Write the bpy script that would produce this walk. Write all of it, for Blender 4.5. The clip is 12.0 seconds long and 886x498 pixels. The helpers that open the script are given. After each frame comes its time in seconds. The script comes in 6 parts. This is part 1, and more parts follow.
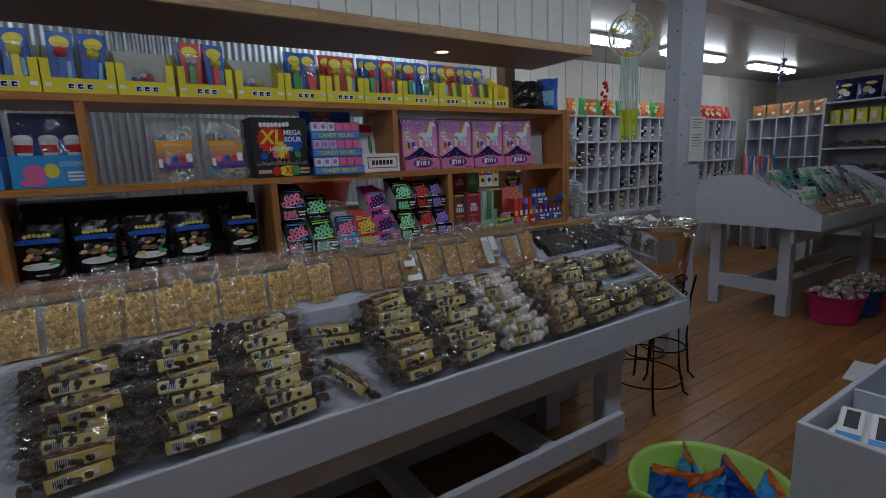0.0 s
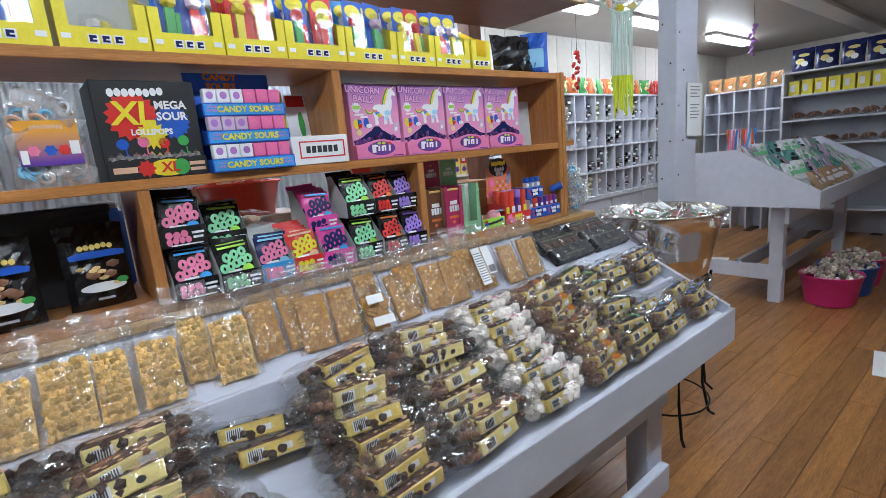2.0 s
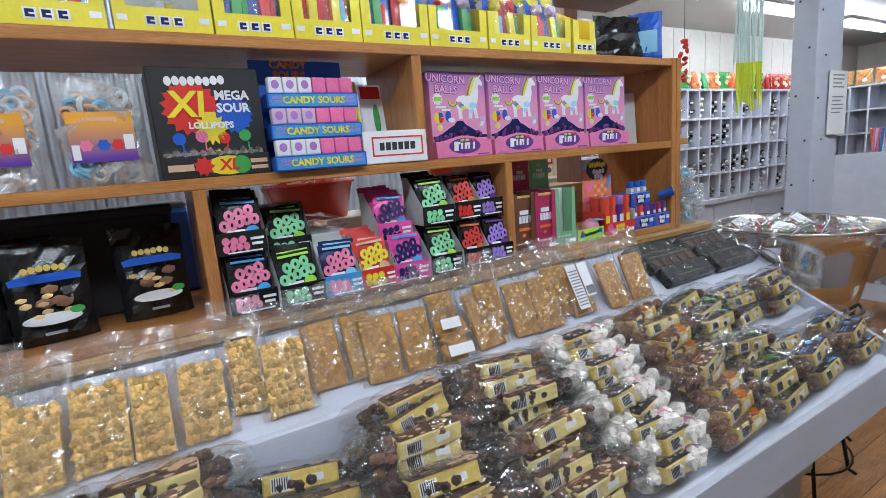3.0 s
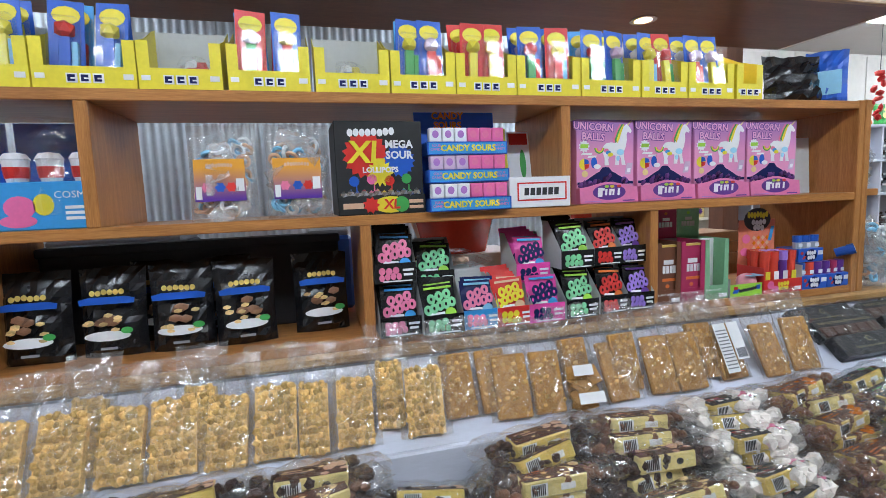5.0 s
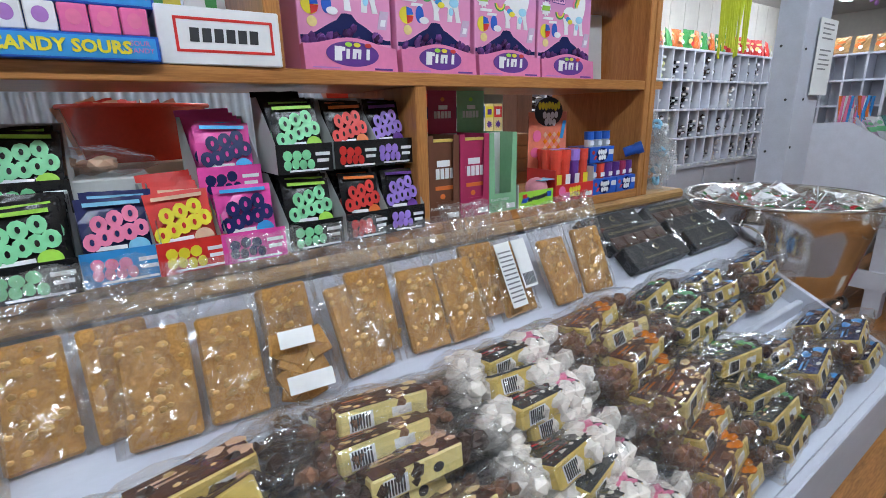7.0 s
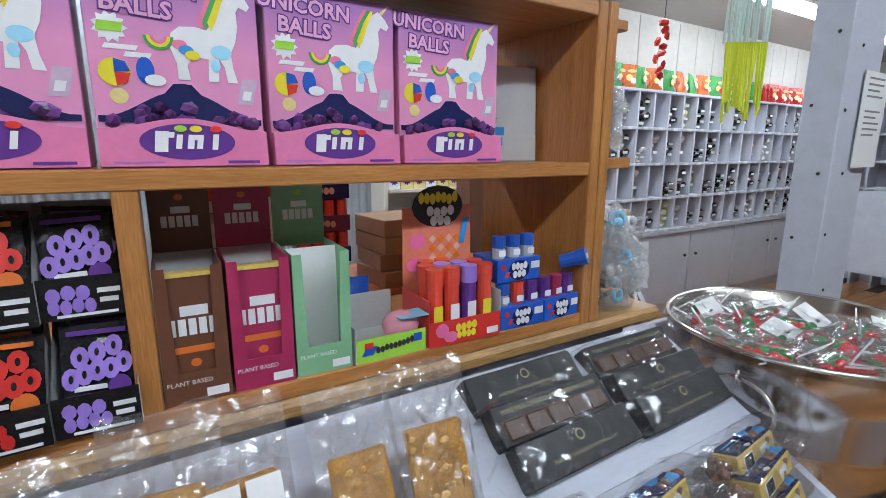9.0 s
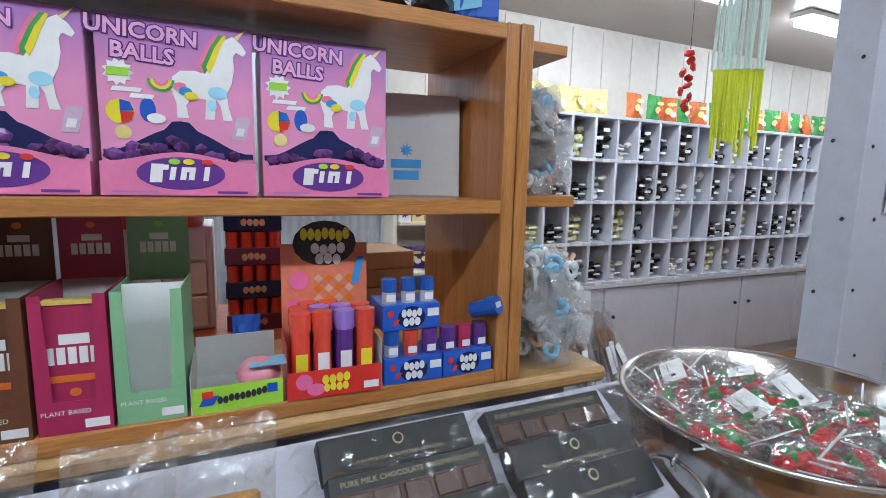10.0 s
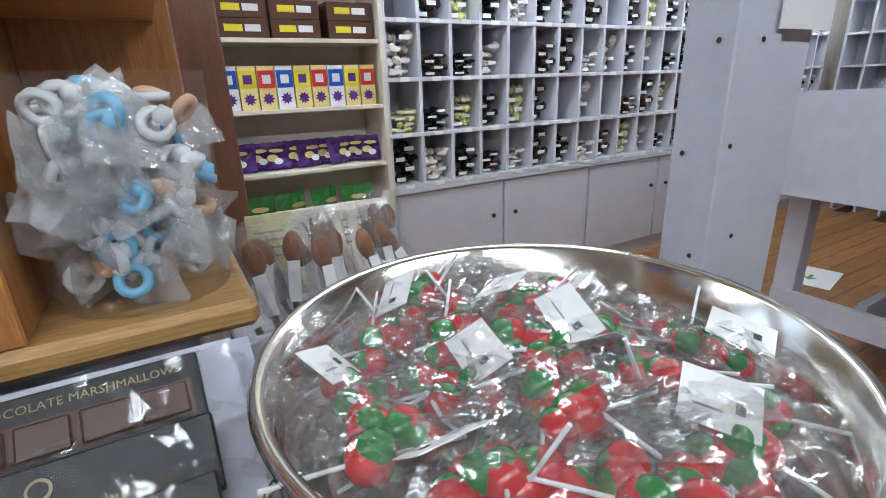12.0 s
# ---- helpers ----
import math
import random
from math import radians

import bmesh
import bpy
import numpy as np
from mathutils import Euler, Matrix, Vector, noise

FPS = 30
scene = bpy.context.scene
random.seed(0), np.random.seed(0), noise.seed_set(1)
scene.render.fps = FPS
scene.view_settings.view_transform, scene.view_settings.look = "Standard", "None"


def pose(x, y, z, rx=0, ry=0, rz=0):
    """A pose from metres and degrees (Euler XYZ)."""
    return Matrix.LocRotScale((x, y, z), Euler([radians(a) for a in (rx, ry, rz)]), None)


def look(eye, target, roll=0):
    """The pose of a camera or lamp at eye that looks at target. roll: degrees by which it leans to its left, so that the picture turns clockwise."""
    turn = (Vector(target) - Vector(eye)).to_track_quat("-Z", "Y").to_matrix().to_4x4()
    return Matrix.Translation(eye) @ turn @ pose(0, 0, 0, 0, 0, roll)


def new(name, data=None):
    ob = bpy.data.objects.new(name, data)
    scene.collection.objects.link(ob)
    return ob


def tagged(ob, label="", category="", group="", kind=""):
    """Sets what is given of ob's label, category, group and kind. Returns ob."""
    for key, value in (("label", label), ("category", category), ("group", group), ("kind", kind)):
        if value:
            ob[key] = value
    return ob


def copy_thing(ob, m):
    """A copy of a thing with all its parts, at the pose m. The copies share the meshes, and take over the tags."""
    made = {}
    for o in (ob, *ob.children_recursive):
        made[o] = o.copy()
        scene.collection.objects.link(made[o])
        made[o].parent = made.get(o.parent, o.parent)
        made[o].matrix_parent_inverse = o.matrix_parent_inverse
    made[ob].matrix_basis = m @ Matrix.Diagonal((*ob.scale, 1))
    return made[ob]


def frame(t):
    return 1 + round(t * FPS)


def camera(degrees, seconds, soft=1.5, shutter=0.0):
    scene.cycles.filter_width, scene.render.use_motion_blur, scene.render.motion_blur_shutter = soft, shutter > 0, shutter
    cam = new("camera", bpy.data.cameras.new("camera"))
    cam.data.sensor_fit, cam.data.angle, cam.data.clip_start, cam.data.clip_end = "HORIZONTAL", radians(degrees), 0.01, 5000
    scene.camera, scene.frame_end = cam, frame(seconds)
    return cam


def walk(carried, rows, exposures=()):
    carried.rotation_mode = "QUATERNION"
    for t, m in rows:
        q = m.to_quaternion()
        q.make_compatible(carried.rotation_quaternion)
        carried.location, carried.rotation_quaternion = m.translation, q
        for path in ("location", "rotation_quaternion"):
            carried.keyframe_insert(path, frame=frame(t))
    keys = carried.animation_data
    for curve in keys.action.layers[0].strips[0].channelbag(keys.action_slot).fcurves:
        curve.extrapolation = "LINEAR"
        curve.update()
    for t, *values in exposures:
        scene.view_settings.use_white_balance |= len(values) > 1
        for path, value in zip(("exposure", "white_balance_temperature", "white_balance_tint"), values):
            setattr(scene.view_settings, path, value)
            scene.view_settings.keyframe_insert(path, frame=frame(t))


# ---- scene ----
cam = camera(84.8, 12.0, soft=0.85)
PATH = [
    (0, (0.072, 0.448, 1.554), (1.141, 2.102, 1.204), -2.3),
    (0.5, (0.13, 0.585, 1.552), (1.179, 2.251, 1.201), -2.3),
    (1, (0.16, 0.793, 1.567), (1.286, 2.405, 1.205), -4.3),
    (1.5, (0.212, 0.91, 1.54), (1.43, 2.451, 1.164), -4.8),
    (2, (0.382, 1.075, 1.525), (1.614, 2.602, 1.135), -5.0),
    (2.5, (0.515, 1.217, 1.521), (1.637, 2.826, 1.132), -3.8),
    (3, (0.496, 1.273, 1.52), (1.476, 2.979, 1.16), -4.6),
    (3.5, (0.498, 1.264, 1.559), (1.366, 3.027, 1.186), -2.8),
    (3.7, (0.474, 1.259, 1.57), (1.301, 3.052, 1.253), -2.7),
    (5.3, (0.452, 1.23, 1.56), (0.941, 3.157, 1.342), -2.2),
    (5.5, (0.491, 1.26, 1.531), (1.063, 3.151, 1.218), -2.3),
    (6, (0.61, 1.362, 1.474), (1.382, 3.149, 1.013), -2.6),
    (6.5, (0.74, 1.52, 1.47), (1.799, 3.142, 0.972), -2.7),
    (7, (0.856, 1.588, 1.441), (1.974, 3.157, 0.906), -1.3),
    (7.2, (0.939, 1.597, 1.439), (2.034, 3.18, 0.895), -0.0),
    (8.8, (1.421, 1.762, 1.521), (2.438, 3.416, 1.04), 1.1),
    (9, (1.453, 1.77, 1.547), (2.478, 3.44, 1.146), 0.2),
    (9.5, (1.606, 1.765, 1.547), (2.618, 3.463, 1.243), -0.1),
    (10, (1.771, 1.707, 1.553), (2.584, 3.513, 1.278), 1.3),
    (10.5, (1.912, 1.682, 1.471), (2.62, 3.513, 1.088), 0.8),
    (11, (2.063, 1.721, 1.405), (2.899, 3.448, 0.84), -1.8),
    (11.5, (2.263, 1.855, 1.405), (3.232, 3.477, 0.748), -0.5),
    (12, (2.423, 1.897, 1.408), (3.351, 3.546, 0.759), -2.0),
]
walk(cam, [(t, look(eye, target, roll)) for t, eye, target, roll in PATH],
     exposures=((0, -1.45, 6100, 9), (0.3, -0.70, 6100, 9), (0.7, 0.05, 6100, 9), (1.2, 0.24, 6100, 9), (10.5, 0.26, 6150, 9), (12, 0.36, 6250, 9)))

# ---- world and light ----
world = bpy.data.worlds.new("world")
scene.world = world
world.use_nodes = True
world.node_tree.nodes["Background"].inputs[0].default_value = (0.75, 0.85, 1, 1)
world.node_tree.nodes["Background"].inputs[1].default_value = 0.3
TUBE = 32.0


# ---- materials ----
def mat(name, col, rough=0.5, metal=0.0, var=0.12, scale=14.0, bump=0.0, bscale=90.0, stretch=(1, 1, 1), col2=None, coat=0.0, trans=0.0, island=0.0, emit=0.0, rand=0.0, grain=0.5):
    """A procedural surface: two scales of colour noise, fine relief, optional change from piece to piece."""
    m = bpy.data.materials.new(name)
    m.use_nodes = True
    nt = m.node_tree
    p = nt.nodes["Principled BSDF"]
    p.inputs["Roughness"].default_value, p.inputs["Metallic"].default_value = rough, metal
    p.inputs["Coat Weight"].default_value = coat
    p.inputs["Coat Roughness"].default_value = 0.12
    if trans:
        p.inputs["Transmission Weight"].default_value = trans
    if emit:
        p.inputs["Emission Color"].default_value, p.inputs["Emission Strength"].default_value = (*col, 1), emit
    tc, mp = nt.nodes.new("ShaderNodeTexCoord"), nt.nodes.new("ShaderNodeMapping")
    mp.inputs["Scale"].default_value = stretch
    nt.links.new(tc.outputs["Object"], mp.inputs[0])
    n1, n2 = nt.nodes.new("ShaderNodeTexNoise"), nt.nodes.new("ShaderNodeTexNoise")
    n1.inputs["Scale"].default_value, n1.inputs["Detail"].default_value = scale, 4
    n2.inputs["Scale"].default_value, n2.inputs["Detail"].default_value = scale * 7, 3
    mixn = nt.nodes.new("ShaderNodeMix")
    mixn.data_type = "FLOAT"
    mixn.inputs[0].default_value = grain
    ramp = nt.nodes.new("ShaderNodeValToRGB")
    dark = [c * (1 - var) for c in (col2 or col)]
    lite = [min(1, c * (1 + var)) for c in col]
    ramp.color_ramp.elements[0].position, ramp.color_ramp.elements[1].position = 0.32, 0.68
    ramp.color_ramp.elements[0].color, ramp.color_ramp.elements[1].color = (*dark, 1), (*lite, 1)
    for n in (n1, n2):
        nt.links.new(mp.outputs[0], n.inputs["Vector"])
    nt.links.new(n1.outputs[0], mixn.inputs[2])
    nt.links.new(n2.outputs[0], mixn.inputs[3])
    nt.links.new(mixn.outputs[0], ramp.inputs[0])
    out = ramp.outputs[0]
    if island or rand:
        hsv = nt.nodes.new("ShaderNodeHueSaturation")
        mr = nt.nodes.new("ShaderNodeMapRange")
        src = nt.nodes.new("ShaderNodeNewGeometry").outputs["Random Per Island"] if island else nt.nodes.new("ShaderNodeObjectInfo").outputs["Random"]
        a = island or rand
        mr.inputs[3].default_value, mr.inputs[4].default_value = 1 - a, 1 + a
        nt.links.new(src, mr.inputs[0])
        nt.links.new(mr.outputs[0], hsv.inputs["Value"])
        nt.links.new(out, hsv.inputs["Color"])
        out = hsv.outputs[0]
    nt.links.new(out, p.inputs["Base Color"])
    if bump:
        nb, bp = nt.nodes.new("ShaderNodeTexNoise"), nt.nodes.new("ShaderNodeBump")
        nb.inputs["Scale"].default_value, nb.inputs["Detail"].default_value = bscale, 4
        nt.links.new(mp.outputs[0], nb.inputs["Vector"])
        bp.inputs["Strength"].default_value, bp.inputs["Distance"].default_value = bump, 0.004
        nt.links.new(nb.outputs[0], bp.inputs["Height"])
        nt.links.new(bp.outputs[0], p.inputs["Normal"])
    return m


def film_mat(name, tint=(1, 1, 1), gloss=0.2, rough=0.06, haze=0.012, bscale=30.0):
    """Clear packing film: see-through, with a glossy crumpled skin and a little haze."""
    m = bpy.data.materials.new(name)
    m.use_nodes = True
    nt = m.node_tree
    nt.nodes.remove(nt.nodes["Principled BSDF"])
    outp = nt.nodes["Material Output"]
    tr, gl, df = (nt.nodes.new("ShaderNodeBsdf" + k) for k in ("Transparent", "Glossy", "Diffuse"))
    tr.inputs[0].default_value = (*tint, 1)
    gl.inputs["Roughness"].default_value = rough
    df.inputs[0].default_value = (0.9, 0.9, 0.92, 1)
    nz, bp, lw = nt.nodes.new("ShaderNodeTexNoise"), nt.nodes.new("ShaderNodeBump"), nt.nodes.new("ShaderNodeLayerWeight")
    tc = nt.nodes.new("ShaderNodeTexCoord")
    nt.links.new(tc.outputs["Object"], nz.inputs["Vector"])
    nz.inputs["Scale"].default_value, nz.inputs["Detail"].default_value = bscale, 3
    bp.inputs["Strength"].default_value, bp.inputs["Distance"].default_value = 0.6, 0.016
    nt.links.new(nz.outputs[0], bp.inputs["Height"])
    nt.links.new(bp.outputs[0], gl.inputs["Normal"])
    lw.inputs["Blend"].default_value = 0.25
    mr = nt.nodes.new("ShaderNodeMapRange")
    mr.inputs[3].default_value, mr.inputs[4].default_value = gloss * 0.38, min(0.9, gloss * 3.4)
    nt.links.new(lw.outputs["Facing"], mr.inputs[0])
    m1, m2 = nt.nodes.new("ShaderNodeMixShader"), nt.nodes.new("ShaderNodeMixShader")
    m1.inputs[0].default_value = haze
    nt.links.new(tr.outputs[0], m1.inputs[1])
    nt.links.new(df.outputs[0], m1.inputs[2])
    nt.links.new(mr.outputs[0], m2.inputs[0])
    nt.links.new(m1.outputs[0], m2.inputs[1])
    nt.links.new(gl.outputs[0], m2.inputs[2])
    nt.links.new(m2.outputs[0], outp.inputs[0])
    return m


FILM = film_mat("clear_film", gloss=0.17, haze=0.022, rough=0.05, bscale=16)
FILM_SOFT = film_mat("clear_film_hazy", gloss=0.19, haze=0.03, rough=0.07, bscale=18)
FILM_LOLLY = film_mat("lolly_bag_film", gloss=0.14, haze=0.035, rough=0.1, bscale=16)
FILM_BAG = film_mat("brittle_bag_film", gloss=0.2, haze=0.045, rough=0.09, bscale=20)
FILM_DARK = film_mat("tight_clear_wrap", gloss=0.085, haze=0.004, rough=0.08, bscale=9)
FILM_MID = film_mat("cloudy_bag_film", gloss=0.2, haze=0.09, rough=0.09)
FILM_WHITE = film_mat("milky_wrapper_film", gloss=0.2, haze=0.26, rough=0.1)
JARCLEAR = film_mat("clear_jar", gloss=0.08, haze=0.02, rough=0.05, bscale=4)
PAINT = mat("grey_white_paint", (0.56, 0.58, 0.67), 0.42, var=0.06, scale=5, bump=0.12, bscale=40, stretch=(1, 4, 4), grain=0.4)
PAINTW = mat("white_board_paint", (0.76, 0.74, 0.70), 0.5, var=0.07, scale=4, bump=0.15, bscale=40)
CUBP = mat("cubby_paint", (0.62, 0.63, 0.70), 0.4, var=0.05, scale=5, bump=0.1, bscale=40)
# same cubby paint darkened: the shade deep in the recesses is put into the colour
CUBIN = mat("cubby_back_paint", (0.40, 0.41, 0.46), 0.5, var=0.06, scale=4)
ORANGE = mat("varnished_pine", (0.47, 0.212, 0.064), 0.33, var=0.22, scale=5, col2=(0.42, 0.16, 0.038), stretch=(1, 14, 14), bump=0.06, bscale=30, coat=0.25)
ORANGEV = mat("varnished_pine_upright", (0.47, 0.212, 0.064), 0.33, var=0.22, scale=5, col2=(0.42, 0.16, 0.038), stretch=(14, 14, 1), bump=0.06, bscale=30, coat=0.25)
SLAB = mat("oak_slab", (0.46, 0.27, 0.10), 0.38, var=0.25, scale=4, col2=(0.32, 0.17, 0.055), stretch=(1, 10, 10), bump=0.12, bscale=30, coat=0.2)
PLANK = mat("floor_board_varnish", (0.40, 0.185, 0.06), 0.3, var=0.3, scale=3, col2=(0.27, 0.11, 0.035), stretch=(1, 9, 1), bump=0.12, bscale=25, coat=0.15, rand=0.22)
REDWOOD = mat("red_varnished_board", (0.52, 0.15, 0.045), 0.3, var=0.25, scale=4, col2=(0.36, 0.09, 0.03), stretch=(1, 10, 10), coat=0.3)
UNDER = mat("dark_gap", (0.05, 0.03, 0.02), 0.8)
CEIL = mat("ceiling_board", (0.36, 0.32, 0.29), 0.3, var=0.06, scale=3, stretch=(1, 8, 1))
WALLP = mat("wall_board_paint", (0.70, 0.65, 0.60), 0.55, var=0.07, scale=2.5, bump=0.1, bscale=20)
ZINC = mat("corrugated_zinc", (0.55, 0.60, 0.66), 0.38, 0.5, var=0.1, scale=3)
BROWN = mat("brown_post", (0.19, 0.085, 0.05), 0.5, var=0.2, scale=6, stretch=(8, 8, 1))
CREAM = mat("cream_paint", (0.75, 0.70, 0.60), 0.5, var=0.05, scale=4)
STEEL = mat("polished_steel", (0.78, 0.76, 0.73), 0.15, 1.0, var=0.05, scale=6, bump=0.04, bscale=8)
IRON = mat("black_iron", (0.012, 0.011, 0.012), 0.42, 0.6, bump=0.1)
BOLT = mat("dark_bolt", (0.05, 0.05, 0.055), 0.45, 0.7)
TUBEM = mat("lamp_diffuser", (0.86, 0.94, 1.0), 0.4, emit=TUBE)
FITTING = mat("lamp_fitting", (0.75, 0.75, 0.73), 0.4)
SPOT = mat("warm_downlight", (1.0, 0.62, 0.35), 0.4, emit=12.0)
PAPER = mat("white_paper", (0.82, 0.82, 0.82), 0.7, var=0.03)
INK = mat("dark_ink", (0.03, 0.03, 0.035), 0.6)
INKG = mat("grey_ink", (0.25, 0.25, 0.27), 0.7)
CARD = mat("grey_card", (0.52, 0.53, 0.53), 0.7, var=0.05)
KRAFT = mat("brown_cardboard", (0.42, 0.27, 0.16), 0.75, var=0.1)
GOLD = mat("gold_foil_card", (0.74, 0.54, 0.14), 0.3, 0.1, var=0.12, scale=20)
GOLDP = mat("pale_gold_card", (0.82, 0.68, 0.27), 0.34, 0.08, var=0.1, scale=20)
CHOC = mat("dark_chocolate", (0.045, 0.020, 0.013), 0.38, var=0.35, scale=60, bump=0.5, bscale=120, island=0.4)
CHOCM = mat("milk_chocolate", (0.20, 0.092, 0.05), 0.42, var=0.25, scale=50, bump=0.4, bscale=110, island=0.3)
NUT = mat("nut_pieces", (0.72, 0.50, 0.22), 0.42, var=0.2, scale=60, bump=0.3, island=0.3)
POPC = mat("caramel_clusters", (0.74, 0.50, 0.19), 0.36, var=0.15, scale=25, col2=(0.58, 0.34, 0.10), bump=0.3, bscale=100, island=0.32)
TOFFEE = mat("peanut_toffee", (0.50, 0.265, 0.068), 0.36, var=0.2, scale=40, col2=(0.40, 0.185, 0.04), bump=0.6, bscale=60)
TOFNUT = mat("toffee_nuts", (0.66, 0.40, 0.13), 0.36, var=0.25, scale=60, island=0.25)
MARSH = mat("white_marshmallow", (0.82, 0.76, 0.70), 0.6, var=0.06, scale=30, bump=0.3, island=0.12)
BLACKP = mat("black_print_foil", (0.012, 0.012, 0.014), 0.22, var=0.2, scale=20, bump=0.25, bscale=35)
BLACKC = mat("black_card", (0.014, 0.015, 0.017), 0.5, var=0.15)
WHITE = mat("white_print", (0.82, 0.82, 0.84), 0.45, var=0.03)


def ink(name, col, rough=0.38, **k):
    return mat(name, col, rough, var=k.pop("var", 0.07), **k)


YEL = ink("yellow_card", (0.80, 0.68, 0.035))
PINK = ink("pink_print", (0.80, 0.16, 0.38))
HOTPINK = ink("hot_pink_foil", (0.78, 0.08, 0.38), 0.25, bump=0.25, bscale=35)
LILAC = ink("lilac_print", (0.42, 0.19, 0.55))
PURP = ink("purple_print", (0.12, 0.035, 0.26), 0.3)
BLUE = ink("blue_print", (0.015, 0.10, 0.52))
SKY = ink("sky_blue_print", (0.05, 0.32, 0.72))
NAVY = ink("navy_print", (0.015, 0.02, 0.10), 0.25)
RED = ink("red_print", (0.66, 0.03, 0.025))
REDT = ink("red_plastic", (0.78, 0.075, 0.045), 0.25, coat=0.3)
ORG = ink("orange_print", (0.72, 0.17, 0.03), 0.3)
GREEN = ink("green_print", (0.06, 0.36, 0.08))
LIME = ink("lime_print", (0.36, 0.68, 0.06))
LIMEPL = ink("lime_plastic", (0.38, 0.62, 0.10), 0.35, coat=0.2)
SAGE = ink("sage_green_card", (0.24, 0.48, 0.27), 0.5)
MINT = ink("mint_lettering", (0.25, 0.68, 0.35))
ROSE = ink("rose_lettering", (0.80, 0.20, 0.36))
VIOL = ink("violet_lettering", (0.33, 0.20, 0.65))
WINE = ink("wine_card", (0.40, 0.025, 0.10), 0.45)
DIMGOLD = ink("dull_gold_print", (0.34, 0.29, 0.15), 0.4)
BROWNC = ink("brown_carton_card", (0.15, 0.055, 0.028), 0.45)
PASTEL = ink("pastel_pink_print", (0.80, 0.42, 0.66))
AQUA = ink("aqua_print", (0.35, 0.68, 0.85))
COCOA = ink("cocoa_card", (0.085, 0.03, 0.017), 0.45)
MAGPL = ink("magenta_plastic", (0.72, 0.03, 0.24), 0.35, coat=0.2)
BLUEPL = ink("blue_plastic", (0.02, 0.10, 0.45), 0.35)
PALEB = ink("pale_blue_candy", (0.22, 0.52, 0.74), 0.35)
PEACH = ink("peach_candy", (0.72, 0.45, 0.30), 0.45)
CREMEC = ink("white_candy", (0.72, 0.74, 0.76), 0.35)
CRED = ink("red_candy", (0.55, 0.012, 0.018), 0.25, coat=0.4)
CGREEN = ink("green_candy", (0.015, 0.19, 0.035), 0.25, coat=0.4)
CORG = ink("orange_candy", (0.78, 0.22, 0.01), 0.25, coat=0.4)
SKIN = ink("pastel_mix", (0.60, 0.45, 0.60), 0.4)
STRING = ink("white_yarn", (0.62, 0.74, 0.68), 0.8)
STRINGY = ink("yellow_yarn", (0.62, 0.68, 0.04), 0.8)
TAN = ink("tan_packet", (0.40, 0.22, 0.08), 0.3, bump=0.2)
MINTY = ink("yellow_mint", (0.68, 0.66, 0.30), 0.45, island=0.2)


def fade_print(name, low, high, z0, z1):
    """Printed card whose colour runs from one tint at the foot to another at the head."""
    m = mat(name, low, 0.36)
    nt = m.node_tree
    tc, sep, mr, mx = (nt.nodes.new("ShaderNode" + k) for k in ("TexCoord", "SeparateXYZ", "MapRange", "Mix"))
    mx.data_type = "RGBA"
    mr.inputs[1].default_value, mr.inputs[2].default_value = z0, z1
    mx.inputs[6].default_value, mx.inputs[7].default_value = (*low, 1), (*high, 1)
    nt.links.new(tc.outputs["Object"], sep.inputs[0])
    nt.links.new(sep.outputs[2], mr.inputs[0])
    nt.links.new(mr.outputs[0], mx.inputs[0])
    nt.links.new(mx.outputs[2], nt.nodes["Principled BSDF"].inputs["Base Color"])
    return m


JELLYLABEL = fade_print("orange_to_violet_label", (0.10, 0.03, 0.32), (0.78, 0.36, 0.03), 0.05, 0.125)


# ---- mesh helpers ----
def part(name, bm, material, parent=None, label="", m=None, smooth=False):
    me = bpy.data.meshes.new(name)
    bm.to_mesh(me)
    bm.free()
    me.materials.append(material)
    if smooth:
        me.polygons.foreach_set("use_smooth", [True] * len(me.polygons))
    ob = new(name, me)
    if parent:
        ob.parent = parent
    if m:
        ob.matrix_basis = m
    if label:
        ob["label"] = label
    return ob


def share(ob, parent, m):
    """Another piece on the same mesh."""
    o = new(ob.name.split(".")[0], ob.data)
    o.parent, o.matrix_basis = parent, m
    return o


def thing(name, label, category, m=None, group="", kind=""):
    e = new(name)
    e.empty_display_size = 0.05
    if m:
        e.matrix_basis = m
    return tagged(e, label, category, group, kind)


def box(x0, x1, y0, y1, z0, z1, bev=0.0, bm=None):
    b = bm or bmesh.new()
    vs = bmesh.ops.create_cube(b, size=1, matrix=Matrix.LocRotScale(((x0 + x1) / 2, (y0 + y1) / 2, (z0 + z1) / 2), None, (abs(x1 - x0), abs(y1 - y0), abs(z1 - z0))))["verts"]
    if bev:
        es = list({e for v in vs for e in v.link_edges})
        bmesh.ops.bevel(b, geom=es, offset=bev, segments=1, affect="EDGES")
    return b


def cyl(r0, r1, z0, z1, n=16, at=(0, 0), bm=None):
    b = bm or bmesh.new()
    bmesh.ops.create_cone(b, cap_ends=True, segments=n, radius1=r0, radius2=r1, depth=z1 - z0, matrix=Matrix.Translation((at[0], at[1], (z0 + z1) / 2)))
    return b


def ball(b, c, r, sub=1, sq=(1, 1, 1), rot=0.0):
    bmesh.ops.create_icosphere(b, subdivisions=sub, radius=1, matrix=Matrix.LocRotScale(c, Euler((rot, rot * 0.7, rot * 1.3)), (r * sq[0], r * sq[1], r * sq[2])))
    return b


